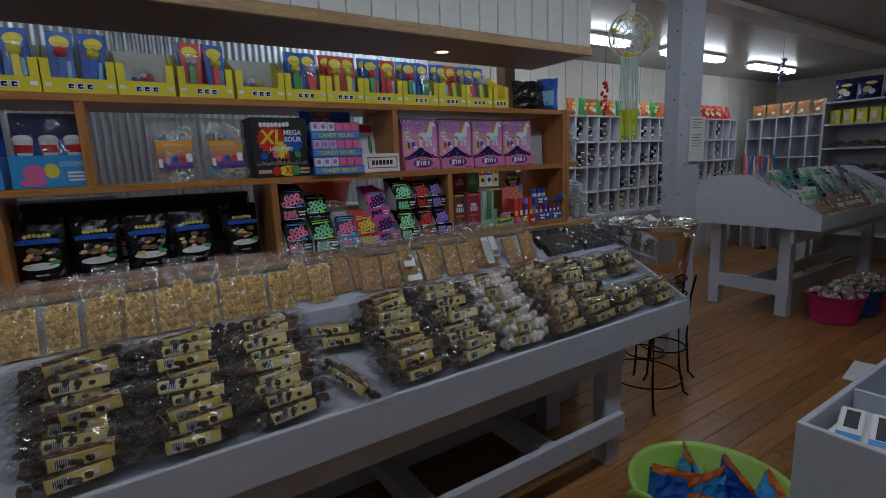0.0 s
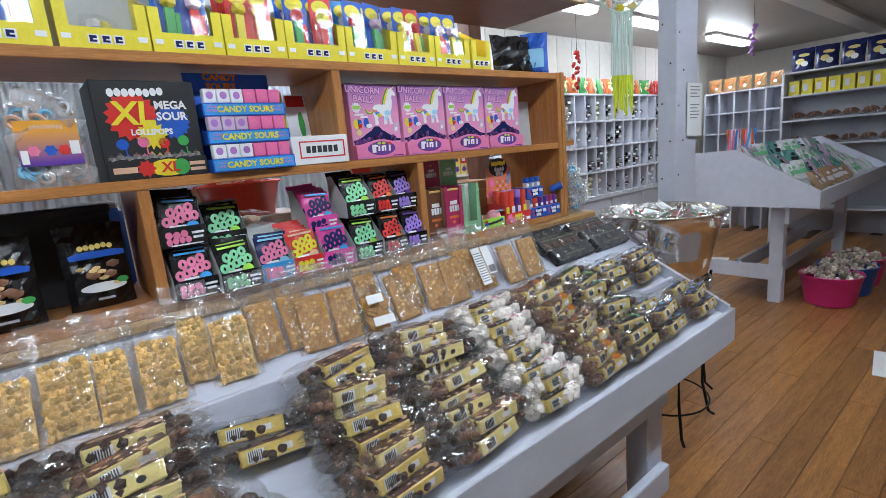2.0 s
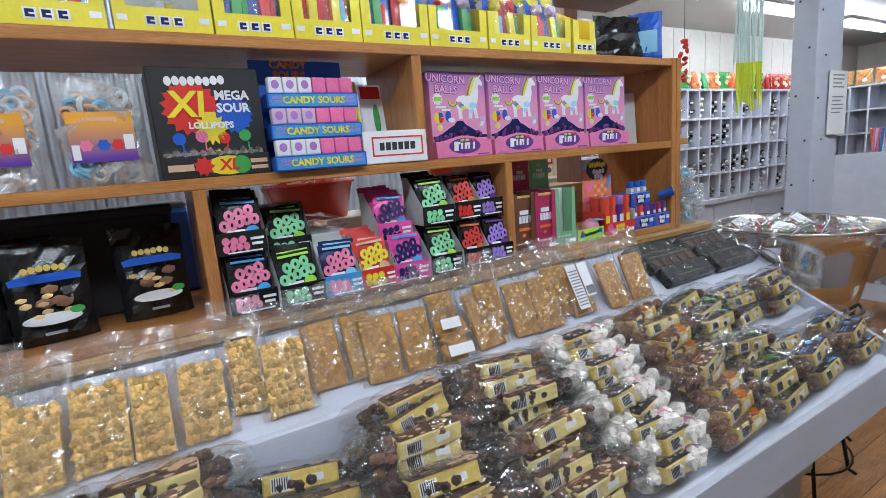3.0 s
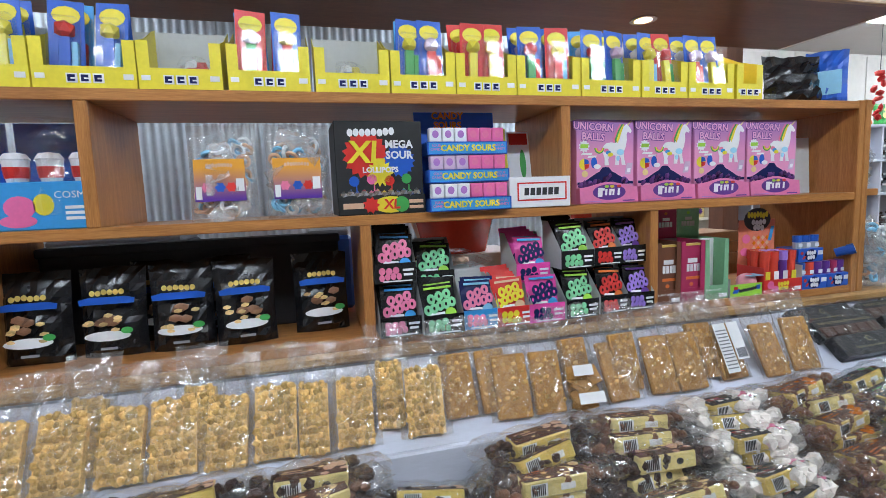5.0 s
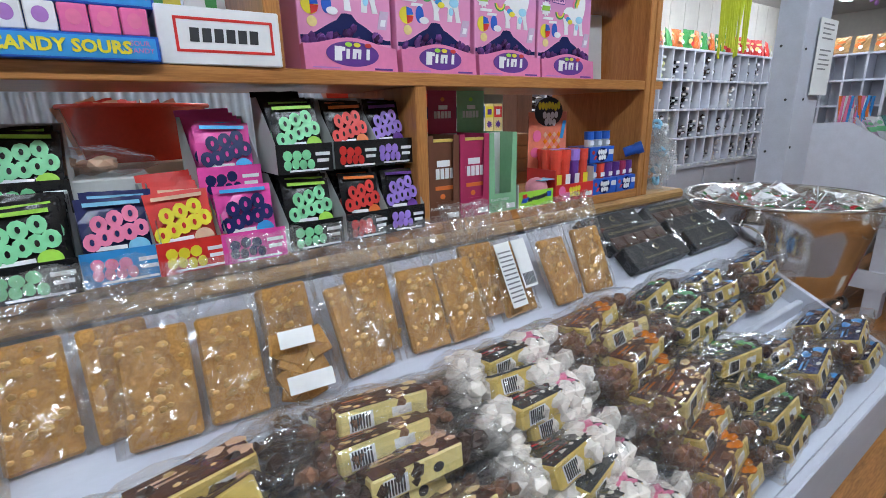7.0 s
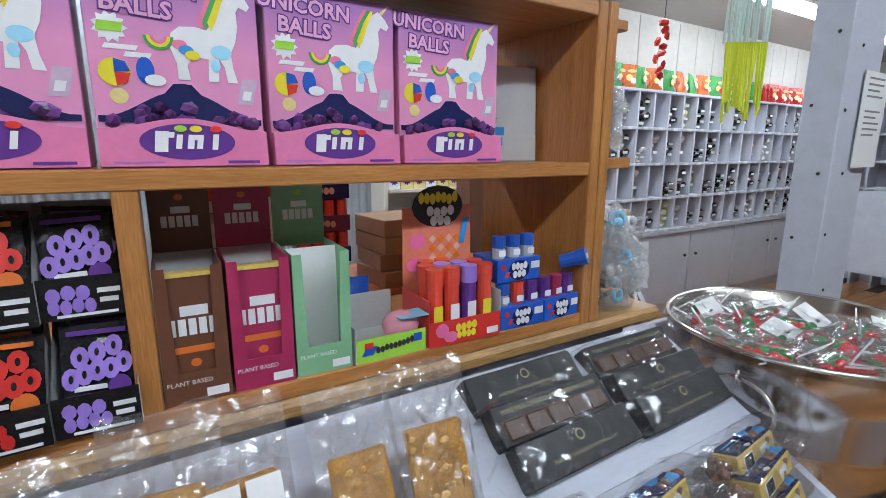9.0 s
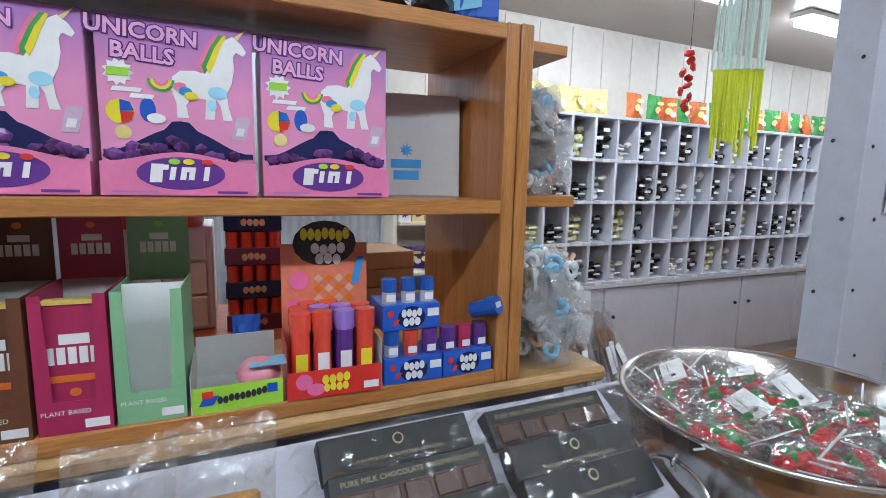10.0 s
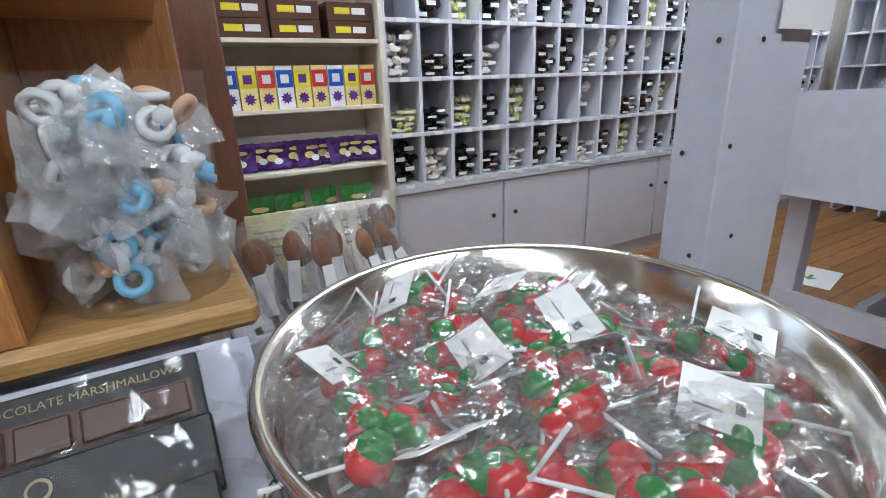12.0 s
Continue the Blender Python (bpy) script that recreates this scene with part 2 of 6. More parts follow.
def rod(b, p, q, r, n=6):
    p, q = Vector(p), Vector(q)
    d = q - p
    bmesh.ops.create_cone(b, cap_ends=True, segments=n, radius1=r, radius2=r, depth=d.length, matrix=Matrix.Translation((p + q) / 2) @ d.to_track_quat("Z", "Y").to_matrix().to_4x4())
    return b


def lathe(profile, n=32, sx=1.0, sy=1.0):
    b = bmesh.new()
    rings = [[b.verts.new((r * math.cos(2 * math.pi * i / n) * sx, r * math.sin(2 * math.pi * i / n) * sy, z)) for i in range(n)] for r, z in profile]
    for a, c in zip(rings, rings[1:]):
        for i in range(n):
            b.faces.new((a[i], a[(i + 1) % n], c[(i + 1) % n], c[i]))
    return b


def tube(points, r, n=6, closed=False):
    b = bmesh.new()
    ps = [Vector(p) for p in points]
    rings = []
    for i, p in enumerate(ps):
        d = (ps[(i + 1) % len(ps)] - ps[i - 1]) if closed or 0 < i < len(ps) - 1 else (ps[1] - ps[0] if i == 0 else ps[-1] - ps[-2])
        q = d.to_track_quat("Z", "Y")
        rings.append([b.verts.new(p + q @ Vector((r * math.cos(2 * math.pi * k / n), r * math.sin(2 * math.pi * k / n), 0))) for k in range(n)])
    for a, c in zip(rings, rings[1:] + (rings[:1] if closed else [])):
        for k in range(n):
            b.faces.new((a[k], a[(k + 1) % n], c[(k + 1) % n], c[k]))
    return b


def circle(r, z, n=28, sx=1, sy=1):
    return [(r * sx * math.cos(2 * math.pi * i / n), r * sy * math.sin(2 * math.pi * i / n), z) for i in range(n)]


# flat print on a face that looks to -y: polygons in x and z
def oval(cx, cz, rx, rz, n=16, a0=0.0):
    return [(cx + rx * math.cos(a0 + 2 * math.pi * i / n), cz + rz * math.sin(a0 + 2 * math.pi * i / n)) for i in range(n)]


def rect(x0, z0, x1, z1, lean=0.0):
    return [(x0, z0), (x1, z0), (x1 + lean, z1), (x0 + lean, z1)]


def burst(cx, cz, r, n=9, k=0.6):
    return [(cx + (r if i % 2 == 0 else r * k) * math.cos(math.pi * i / n), cz + (r if i % 2 == 0 else r * k) * math.sin(math.pi * i / n)) for i in range(2 * n)]


def flat(polys, y=0.0, thick=0.0008, bm=None):
    b = bm or bmesh.new()
    for i, poly in enumerate(polys):
        yy = y - thick - i * 0.00004
        vs = [b.verts.new((x, yy, z)) for x, z in poly]
        f = b.faces.new(vs)
        f.normal_update()
        if f.normal.y > 0:
            f.normal_flip()
        back = [b.verts.new((x, y, z)) for x, z in poly]
        n = len(vs)
        for k in range(n):
            b.faces.new((vs[k], vs[(k + 1) % n], back[(k + 1) % n], back[k]))
    return b


def bubbles(cx, cz, w, h, n, rng, tilt=0.0):
    """A chunky mark of rounded blobs in two or more lines."""
    out = []
    for i in range(n):
        x = cx + w * ((i + 0.5) / n - 0.5)
        z = cz + tilt * (x - cx) + rng.uniform(-0.12, 0.12) * h
        out.append(oval(x, z, w / n * 0.5, h * 0.5, 9, rng.uniform(0, 1)))
    return out


def words(text, size, x, z, y=0.0, rot=0.0, align="CENTER", shear=0.0, weight=0.0):
    cu = bpy.data.curves.new("lettering", "FONT")
    cu.body, cu.size, cu.align_x, cu.align_y, cu.shear, cu.offset = text, size, align, "CENTER", shear, weight
    cu.resolution_u = 2
    tmp = bpy.data.objects.new("lettering", cu)
    me = bpy.data.meshes.new_from_object(tmp)
    b = bmesh.new()
    b.from_mesh(me)
    b.transform(Matrix.Translation((x, y - 0.0012, z)) @ Matrix.Rotation(-rot, 4, "Y") @ Matrix.Rotation(math.pi / 2, 4, "X"))
    bpy.data.objects.remove(tmp)
    bpy.data.meshes.remove(me)
    bpy.data.curves.remove(cu)
    return b


def pillow(w, h, d, nx=8, nz=10, crumple=0.004, seed=0, flare=0.0, pinch=0.15, base=0.35):
    """A filled pouch that stands on its base: x across, z up, front to -y."""
    rng = random.Random(seed)
    b = bmesh.new()
    sides = []
    for s in (-1, 1):
        g = []
        for j in range(nz + 1):
            row = []
            v = j / nz
            prof = (min(1, (v + 0.02) / 0.16) ** 0.5 * (1 - base) + base * (1 - v)) * (1 - v ** 3)
            for i in range(nx + 1):
                u = i / nx
                edge = i in (0, nx) or j == nz
                bul = 0 if edge else (math.sin(math.pi * u) ** 0.6) * prof
                if j == 0:
                    bul = math.sin(math.pi * u) ** 0.5 * base * 1.2
                c = 0 if edge else rng.uniform(-1, 1) * crumple
                xx = (u - 0.5) * w * (1 + flare * v - pinch * math.sin(math.pi * v) * 0.25)
                row.append((xx, s * d / 2 * bul + c + flare * 0.02 * math.sin(7 * u + seed) * v, v * h + (rng.uniform(-1, 1) * crumple * 0.7 if 0 < j else 0)))
            g.append(row)
        sides.append([[b.verts.new(p) for p in r] for r in g])
    for s, g in zip((-1, 1), sides):
        for j in range(nz):
            for i in range(nx):
                q = (g[j][i], g[j][i + 1], g[j + 1][i + 1], g[j + 1][i])
                b.faces.new(q if s < 0 else q[::-1])
    bmesh.ops.remove_doubles(b, verts=b.verts, dist=0.0002)
    return b


def crinkle(lx, ly, lz, seed, n=9, amp=0.006, ends=0.03):
    """Loose film round a bar that lies along x, with flat crimped ends."""
    rng = random.Random(seed)
    b = bmesh.new()
    rings = []
    for i in range(n + 1):
        u = i / n
        x = (u - 0.5) * (lx + 2 * ends)
        k = 1.0 if 0.14 < u < 0.86 else (0.25 if i in (0, n) else 0.75)
        ring = []
        for a in range(12):
            t = 2 * math.pi * a / 12
            cx, cz = math.cos(t), math.sin(t)
            e = 0.62
            yy = math.copysign(abs(cx) ** e, cx) * ly / 2 * (1.0 if k > 0.9 else 1.12)
            zz = math.copysign(abs(cz) ** e, cz) * lz / 2 * k
            ring.append(b.verts.new((x + rng.uniform(-1, 1) * amp, yy + rng.uniform(-0.6, 1) * amp * (1 if yy > 0 else -1), lz / 2 + zz + rng.uniform(-0.2, 1) * amp * (1 if zz > 0 else 0))))
        rings.append(ring)
    for p, q in zip(rings, rings[1:]):
        for a in range(12):
            b.faces.new((p[a], p[(a + 1) % 12], q[(a + 1) % 12], q[a]))
    return b


RNG = random.Random(7)

# ---- the room ----
floor = tagged(part("floor", box(-3, 10.4, -3, 5.2, -0.12, -0.018), UNDER), "varnished timber board floor", "floor", kind="structure")
tagged(part("ceiling", box(-3, 10.4, -3, 5.2, 2.75, 2.85), CEIL), "brownish glossy boarded ceiling", "ceiling", kind="structure")
wn = tagged(part("wall_north", box(2.7, 10.4, 4.82, 4.95, -0.02, 2.75), WALLP), "pale painted board wall above the cubby shelves", "wall", kind="structure")
for i in range(26):
    if i == 0:
        wb0 = part("wall_board", box(0, 0.286, -0.012, 0, 0, 2.73, 0.003), WALLP, wn, m=pose(2.72, 4.82, 0))
    else:
        share(wb0, wn, pose(2.72 + 0.295 * i, 4.82, 0))
tagged(part("wall_east", box(10.3, 10.4, -3, 5.0, 0, 2.75), WALLP), "pale painted end wall", "wall", kind="structure")
tagged(part("wall_south", box(-3, 10.4, -3.1, -3, 0, 2.75), PAINTW), "plain pale wall behind the shop floor", "wall", kind="structure")
tagged(part("wall_west", box(-3.1, -3, -3, 5.2, 0, 2.75), PAINTW), "plain pale side wall", "wall", kind="structure")
# corrugated metal wall behind the open shelves
b = bmesh.new()
cols = [(-3 + i * 0.0125, 4.62 + 0.011 * math.cos(i * math.pi / 2)) for i in range(457)]
lo = [b.verts.new((x, y, 0)) for x, y in cols]
hi = [b.verts.new((x, y, 2.75)) for x, y in cols]
for i in range(456):
    b.faces.new((lo[i], lo[i + 1], hi[i + 1], hi[i]))
cw = tagged(part("wall_corrugated", b, ZINC, smooth=True), "grey corrugated iron wall behind the shelves", "wall", kind="structure")
part("backing", box(-3, 2.7, 4.66, 4.76, 0, 2.75), PAINTW, cw)
tagged(part("beam", box(2.5, 10.3, 2.62, 2.84, 2.70, 2.75, 0.006), PAINTW), "white painted ceiling beam", "beam", kind="structure")

# grey post with bolt heads and a notice
post = tagged(part("post", box(3.437, 3.60, 2.50, 2.615, 0, 2.70, 0.004), PAINT), "grey painted timber post with dark bolt heads", "post", kind="structure")
part("cover_strip", box(3.602, 3.75, 2.515, 2.61, 0, 2.70, 0.003), PAINT, post)
bolt = part("bolt", ball(bmesh.new(), (0, 0, 0), 0.0065, 1, (1, 0.5, 1)), BOLT, post, m=pose(3.468, 2.498, 0.42))
for i in range(1, 11):
    share(bolt, post, pose(3.468 + 0.06 * (i % 2), 2.498, 0.42 + 0.21 * i))
bw = part("bolt", ball(bmesh.new(), (0, 0, 0), 0.0065, 1, (0.5, 1, 1)), BOLT, post, m=pose(3.435, 2.56, 0.55))
for i in range(1, 9):
    share(bw, post, pose(3.435, 2.535 + 0.05 * (i % 2), 0.55 + 0.23 * i))
notice = tagged(part("paper_notice", box(3.565, 3.77, 2.490, 2.493, 1.49, 1.815), PAPER, m=None), "white printed paper notice taped to the grey post", "notice")
part("text_line", flat([rect(3.60, z, 3.73 - 0.03 * (k % 3 == 2), z + 0.006) for k, z in enumerate([1.79, 1.77, 1.75, 1.73, 1.68, 1.66, 1.64, 1.62, 1.60])], 2.4895), INKG, notice)


# ---- ceiling lamps ----
def ceiling_lamp(x, y, length=1.25):
    e = thing("ceiling_lamp", "fluorescent batten lamp with white diffuser on the ceiling", "ceiling lamp", pose(x, y, 2.75), "ceiling lamps")
    part("fitting", box(-length / 2, length / 2, -0.07, 0.07, -0.035, 0, 0.004), FITTING, e)
    part("diffuser", box(-length / 2 + 0.02, length / 2 - 0.02, -0.06, 0.06, -0.085, -0.036, 0.012), TUBEM, e)
    return e


lamp = ceiling_lamp(4.05, 3.85)
# the last six are unseen, added to brighten the aisle, tray and back area
for x, y in ((6.0, 3.9), (8.1, 3.95), (-1.2, 1.15), (0.4, 1.15), (2.0, 1.15), (3.7, 1.15), (1.95, 3.95), (-1.4, 3.9)):
    copy_thing(lamp, pose(x, y, 2.75))

# boarded hood over the shelves, with a warm downlight
hood = thing("shelf_hood", "white boarded hood with timber underside over the shelves", "hood", pose(0, 0, 0), kind="structure")
part("underside", box(-3, 2.47, 2.50, 2.98, 2.145, 2.165), mat("hood_ply", (0.20, 0.10, 0.055), 0.4, var=0.2, scale=4, stretch=(1, 8, 8)), hood)
part("trim", box(-3, 2.49, 2.478, 2.50, 2.14, 2.19, 0.003), SLAB, hood)
hb = part("board", box(0, 0.114, 2.488, 2.50, 2.19, 2.75, 0.003), PAINTW, hood, m=pose(2.372, 0, 0))
for i in range(1, 46):
    share(hb, hood, pose(2.372 - 0.118 * i, 0, 0))
part("end_panel", box(2.47, 2.488, 2.50, 2.98, 2.145, 2.75), PAINTW, hood)
part("back_panel", box(-3, 2.47, 2.96, 2.98, 2.165, 2.75), PAINTW, hood)
dl = thing("downlight", "small warm recessed downlight in the hood underside", "light", pose(1.60, 2.74, 2.145))
part("ring", lathe([(0.03, 0), (0.045, -0.001), (0.045, -0.006), (0.03, -0.006), (0.03, 0)], 20), STEEL, dl)
part("bulb", cyl(0.029, 0.029, -0.004, -0.001, 16), SPOT, dl)
la = bpy.data.lights.new("downlight_glow", "SPOT")
la.energy, la.color, la.spot_size, la.shadow_soft_size = 5, (1, 0.6, 0.35), 2.4, 0.03
lo_ = new("downlight_glow", la)
lo_.matrix_basis = look((1.60, 2.74, 2.135), (1.60, 2.74, 1))

# ---- the orange shelf unit ----
YF, YB = 2.46, 2.78
shelf = thing("shelf_unit", "orange varnished pine open shelf unit full of sweets", "shelf", pose(0, 0, 0))
for z in (1.797, 1.497, 1.180):
    part("shelf_board", box(-1.6, 2.222, YF, YB, z, z + 0.026, 0.002), ORANGE, shelf)
for x, z0, z1 in ((-0.014, 1.523, 1.797), (1.143, 1.523, 1.797), (0.578, 1.206, 1.497), (1.432, 1.206, 1.497), (-0.27, 1.206, 1.497), (-1.0, 1.523, 1.797)):
    part("divider", box(x - 0.014, x + 0.014, YF + 0.001, YB - 0.001, z0, z1, 0.002), ORANGEV, shelf)
part("end_upright", box(2.222, 2.248, YF - 0.001, YB + 0.04, 1.180, 1.825, 0.002), ORANGEV, shelf)
part("outer_upright", box(2.250, 2.276, YF - 0.002, YB + 0.06, 1.180, 1.827, 0.002), ORANGEV, shelf)
part("side_back", box(2.277, 2.47, 2.775, 2.795, 1.180, 1.83, 0.002), ORANGEV, shelf)
part("side_shelf", box(2.277, 2.45, 2.54, 2.774, 1.505, 1.53, 0.002), ORANGE, shelf)
part("side_top", box(2.277, 2.42, 2.55, 2.774, 1.81, 1.832, 0.002), ORANGE, shelf)

sill = thing("counter_slab", "thick oak slab counter with a worn rounded edge", "counter", pose(0, 0, 0))
part("slab", box(-1.6, 2.488, 2.448, 2.86, 1.146, 1.1795, 0.009), SLAB, sill)
part("back_slab", box(-1.6, 2.45, 2.862, 3.25, 1.146, 1.1795, 0.004), REDWOOD, sill)
part("front_cover", box(-1.6, 2.42, 2.50, 2.52, 0, 1.152), PAINT, sill)
part("end_cover", box(2.40, 2.42, 2.521, 3.2, 0, 1.152), BROWN, sill)

# ---- the sweet stand in front ----
SL, SLF = 0.5, 0.46


def zt(y, lift=0.0):
    return 0.80 + SL * (y - 1.82) + lift


def zf(y, lift=0.0):
    """Height of the lower, flatter tray in front of the step."""
    return 0.766 + SLF * (y - 1.82) + lift


def sloped(x0, x1, y0, y1, lift, thick, height=zt):
    b = bmesh.new()
    pts = [(x, y, height(y, lift) - d) for x in (x0, x1) for y, d in ((y0, 0), (y1, 0), (y1, thick), (y0, thick))]
    v = [b.verts.new(p) for p in pts]
    for q in ((0, 1, 2, 3), (7, 6, 5, 4), (0, 4, 5, 1), (1, 5, 6, 2), (2, 6, 7, 3), (3, 7, 4, 0)):
        b.faces.new([v[k] for k in q])
    return b


stand = thing("display_stand", "grey-white painted timber stand with a sloping sweet tray", "display stand", pose(0, 0, 0))
part("tray_bottom", sloped(-0.30, 2.45, 1.821, 2.184, 0, 0.018, zf), PAINT, stand)
part("front_board", box(-0.32, 2.469, 1.800, 1.820, 0.662, 0.803, 0.003), PAINT, stand)
part("end_board", sloped(2.4505, 2.470, 1.8205, 2.46, 0.012, 0.13), PAINT, stand)
part("end_board", sloped(-0.32, -0.3005, 1.8205, 2.46, 0.012, 0.13), PAINT, stand)
part("step_riser", box(-0.30, 2.45, 2.185, 2.203, 0.91, 1.028, 0.003), PAINT, stand)
part("step_board", sloped(-0.30, 2.45, 2.2035, 2.44, 0.035, 0.012), PAINT, stand)
part("cross_divider", box(1.92, 2.45, 2.045, 2.063, 0.85, 0.902, 0.003), PAINT, stand)
part("apron", box(-0.2, 2.02, 1.86, 1.89, 0.545, 0.755, 0.003), PAINT, stand)
part("back_board", box(-0.30, 2.45, 2.42, 2.44, 0.80, 1.12, 0.003), PAINT, stand)
leg = part("leg", box(-0.055, 0.055, -0.045, 0.045, 0, 0.778, 0.004), PAINT, stand, m=pose(2.0, 1.945, 0))
share(leg, stand, pose(2.0, 2.36, 0))
share(leg, stand, pose(-0.05, 1.945, 0))
share(leg, stand, pose(-0.05, 2.36, 0))
part("stretcher", box(-0.2, 2.04, 1.862, 1.898, 0.17, 0.28, 0.004), PAINT, stand)
part("stretcher", box(-0.2, 2.04, 2.41, 2.44, 0.17, 0.28, 0.004), PAINT, stand)
for x in (1.55, 0.9, 0.3):
    part("cross_bar", box(x - 0.045, x + 0.045, 1.90, 2.41, 0.17, 0.26, 0.004), PAINT, stand)

# ---- cubby wall ----
CX0, CW, CN = 3.545, 0.203, 23
CX1 = CX0 + CW * CN
CZ = (0.835, 1.130, 1.430, 1.728, 2.03)
cub = thing("cubby_wall", "pale grey pigeonhole wall unit filled with sweet packets", "cubby shelf", pose(0, 0, 0))
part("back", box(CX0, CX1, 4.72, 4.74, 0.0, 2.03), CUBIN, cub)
up = part("upright", box(-0.011, 0.011, 4.44, 4.72, 0.80, 2.03, 0.002), CUBP, cub, m=pose(CX0, 0, 0))
for i in range(1, CN + 1):
    share(up, cub, pose(CX0 + CW * i, 0, 0))
for z in CZ:
    part("cubby_shelf_board", box(CX0 - 0.012, CX1 + 0.012, 4.437, 4.72, z - 0.011, z + 0.011, 0.002), CUBP, cub)
part("base", box(CX0, CX1, 4.47, 4.72, 0.0, 0.80), CUBP, cub)
part("ledge", box(CX0 - 0.012, CX1, 4.436, 4.72, 0.795, 0.822, 0.002), CUBP, cub)
for i in range(6):
    x = CX0 + 0.02 + i * 0.78
    d = part("cupboard_door", box(x, x + 0.76, 4.448, 4.469, 0.12, 0.785, 0.004), CUBP, cub)
    part("knob", ball(bmesh.new(), (x + (0.68 if i % 2 == 0 else 0.08), 4.432, 0.565), 0.017, 1), BOLT, d)
tag0 = None
for r in range(4):
    for i in range(CN):
        m = pose(CX0 + CW * (i + 0.5), 4.4355, CZ[r])
        if tag0 is None:
            tag0 = part("price_tag", box(-0.03, 0.03, -0.002, 0, -0.011, 0.012), PAPER, cub, m=m)
        else:
            share(tag0, cub, m)


def packet_stack(seed, material, label):
    """Three or four small clear bags of sweets lying in one pigeonhole."""
    rng = random.Random(seed)
    e = thing("sweet_packet", label, "sweet packet", pose(0, 0, -5), "sweet packets in the cubbies")
    b, w = bmesh.new(), bmesh.new()
    for k in range(4):
        for _ in range(10):
            ball(b, (rng.uniform(-0.062, 0.062), rng.uniform(-0.068, 0.05), 0.022 + 0.045 * k + rng.uniform(-0.008, 0.008)), rng.uniform(0.016, 0.025), 1, (1.2, 1, 0.9), rng.random())
        box(-0.05 + 0.045 * (k % 2), -0.005 + 0.045 * (k % 2), -0.094, -0.091, 0.014 + 0.045 * k, 0.032 + 0.045 * k, 0, w)
    part("sweets", b, material, e)
    part("label", w, PAPER, e, "white label")
    return e


pk = [packet_stack(1, CHOC, "clear packets of dark chocolate sweets stacked in a pigeonhole"), packet_stack(2, BLACKP, "clear packets of black liquorice stacked in a pigeonhole"),
      packet_stack(3, MINTY, "clear packets of pale yellow mints in a pigeonhole"), packet_stack(4, MARSH, "clear packets of white and pink sweets in a pigeonhole")]
rc = random.Random(11)
for r in range(4):
    for i in range(CN):
        k = rc.random()
        if k < 0.1:
            continue
        t = pk[0] if k < 0.42 else pk[1] if k < 0.72 else pk[2] if k < 0.82 else pk[3]
        s = rc.choice((0.55, 0.8, 1, 1))
        o = copy_thing(t, pose(CX0 + CW * (i + 0.5), 4.56 + rc.uniform(-0.03, 0.05), CZ[r] + 0.0115))
        o.scale = (1.28, 1, s * 1.3)
for t in pk:
    for o in (*t.children_recursive, t):
        bpy.data.objects.remove(o)


def chip_bag(seed, col, label, w=0.17, h=0.2):
    e = thing("crisp_bag", label, "snack bag", pose(0, 0, -5), "snack bags on the cubby top")
    rng = random.Random(seed)
    part("bag", pillow(w, h, 0.08, 8, 8, 0.006, seed, 0.05), col, e)
    part("print", flat([oval(-w * 0.1, h * 0.42, w * 0.2, h * 0.13, 10), oval(w * 0.05, h * 0.68, w * 0.26, h * 0.07, 10)], -0.050), (GOLDP if col != TAN else ORG), e)
    part("panel", flat([oval(w * 0.1, h * 0.3, w * 0.16, h * 0.12, 8)], -0.0535), (RED if col == GREEN else WHITE), e)
    return e


bags = [chip_bag(1, ORG, "shiny orange snack bag standing on the cubby top"), chip_bag(2, GREEN, "green and orange snack bag standing on the cubby top"), chip_bag(3, RED, "red snack bag standing on the cubby top"),
        chip_bag(4, TAN, "copper brown snack bag standing on the cubby top"), chip_bag(5, GOLDP, "pale gold snack bag standing on the cubby top"), chip_bag(6, NAVY, "dark blue snack bag standing on a shelf", 0.24, 0.3)]
for i in range(26):
    x = 3.72 + i * 0.178 + rc.uniform(-0.02, 0.02)
    if 4.32 < x < 4.45:
        continue
    t = bags[4] if x < 4.35 else (bags[0] if i % 2 else bags[1]) if x < 7.0 else bags[2]
    copy_thing(t, pose(x, 4.56, 2.042, rc.uniform(-12, 2), 0, rc.uniform(-25, 25)))

# pigeonholes and shelf round the corner
east = thing("corner_cubby", "pale grey pigeonhole unit against the end wall", "cubby shelf", pose(0, 0, 0))
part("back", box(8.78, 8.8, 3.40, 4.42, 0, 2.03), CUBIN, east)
for i in range(6):
    part("upright", box(8.5, 8.78, 3.40 + i * 0.204 - 0.011, 3.40 + i * 0.204 + 0.011, 0.0, 2.03), CUBP, east)
for z in (0.5, 0.83, 1.13, 1.43, 1.73, 2.03):
    part("shelf_board", box(8.497, 8.78, 3.40, 4.42, z - 0.011, z + 0.011), CUBP, east)
for i in range(5):
    copy_thing(bags[3], pose(8.62, 3.52 + i * 0.2, 2.042, -5, 0, -90 + rc.uniform(-20, 20)))
tall = thing("tall_shelf", "pale grey painted tall shelf with stacked snack bags", "shelf", pose(0, 0, 0))
part("side", box(8.3, 8.7, 3.33, 3.36, 0, 2.16, 0.003), CUBP, tall)
part("side", box(8.3, 8.7, 1.9, 1.93, 0, 2.16, 0.003), CUBP, tall)
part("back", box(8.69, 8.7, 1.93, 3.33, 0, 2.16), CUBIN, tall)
for z in (0.35, 0.8, 1.2, 1.52, 1.84, 2.14):
    part("shelf_board", box(8.3, 8.69, 1.93, 3.33, z, z + 0.022, 0.002), CUBP, tall)
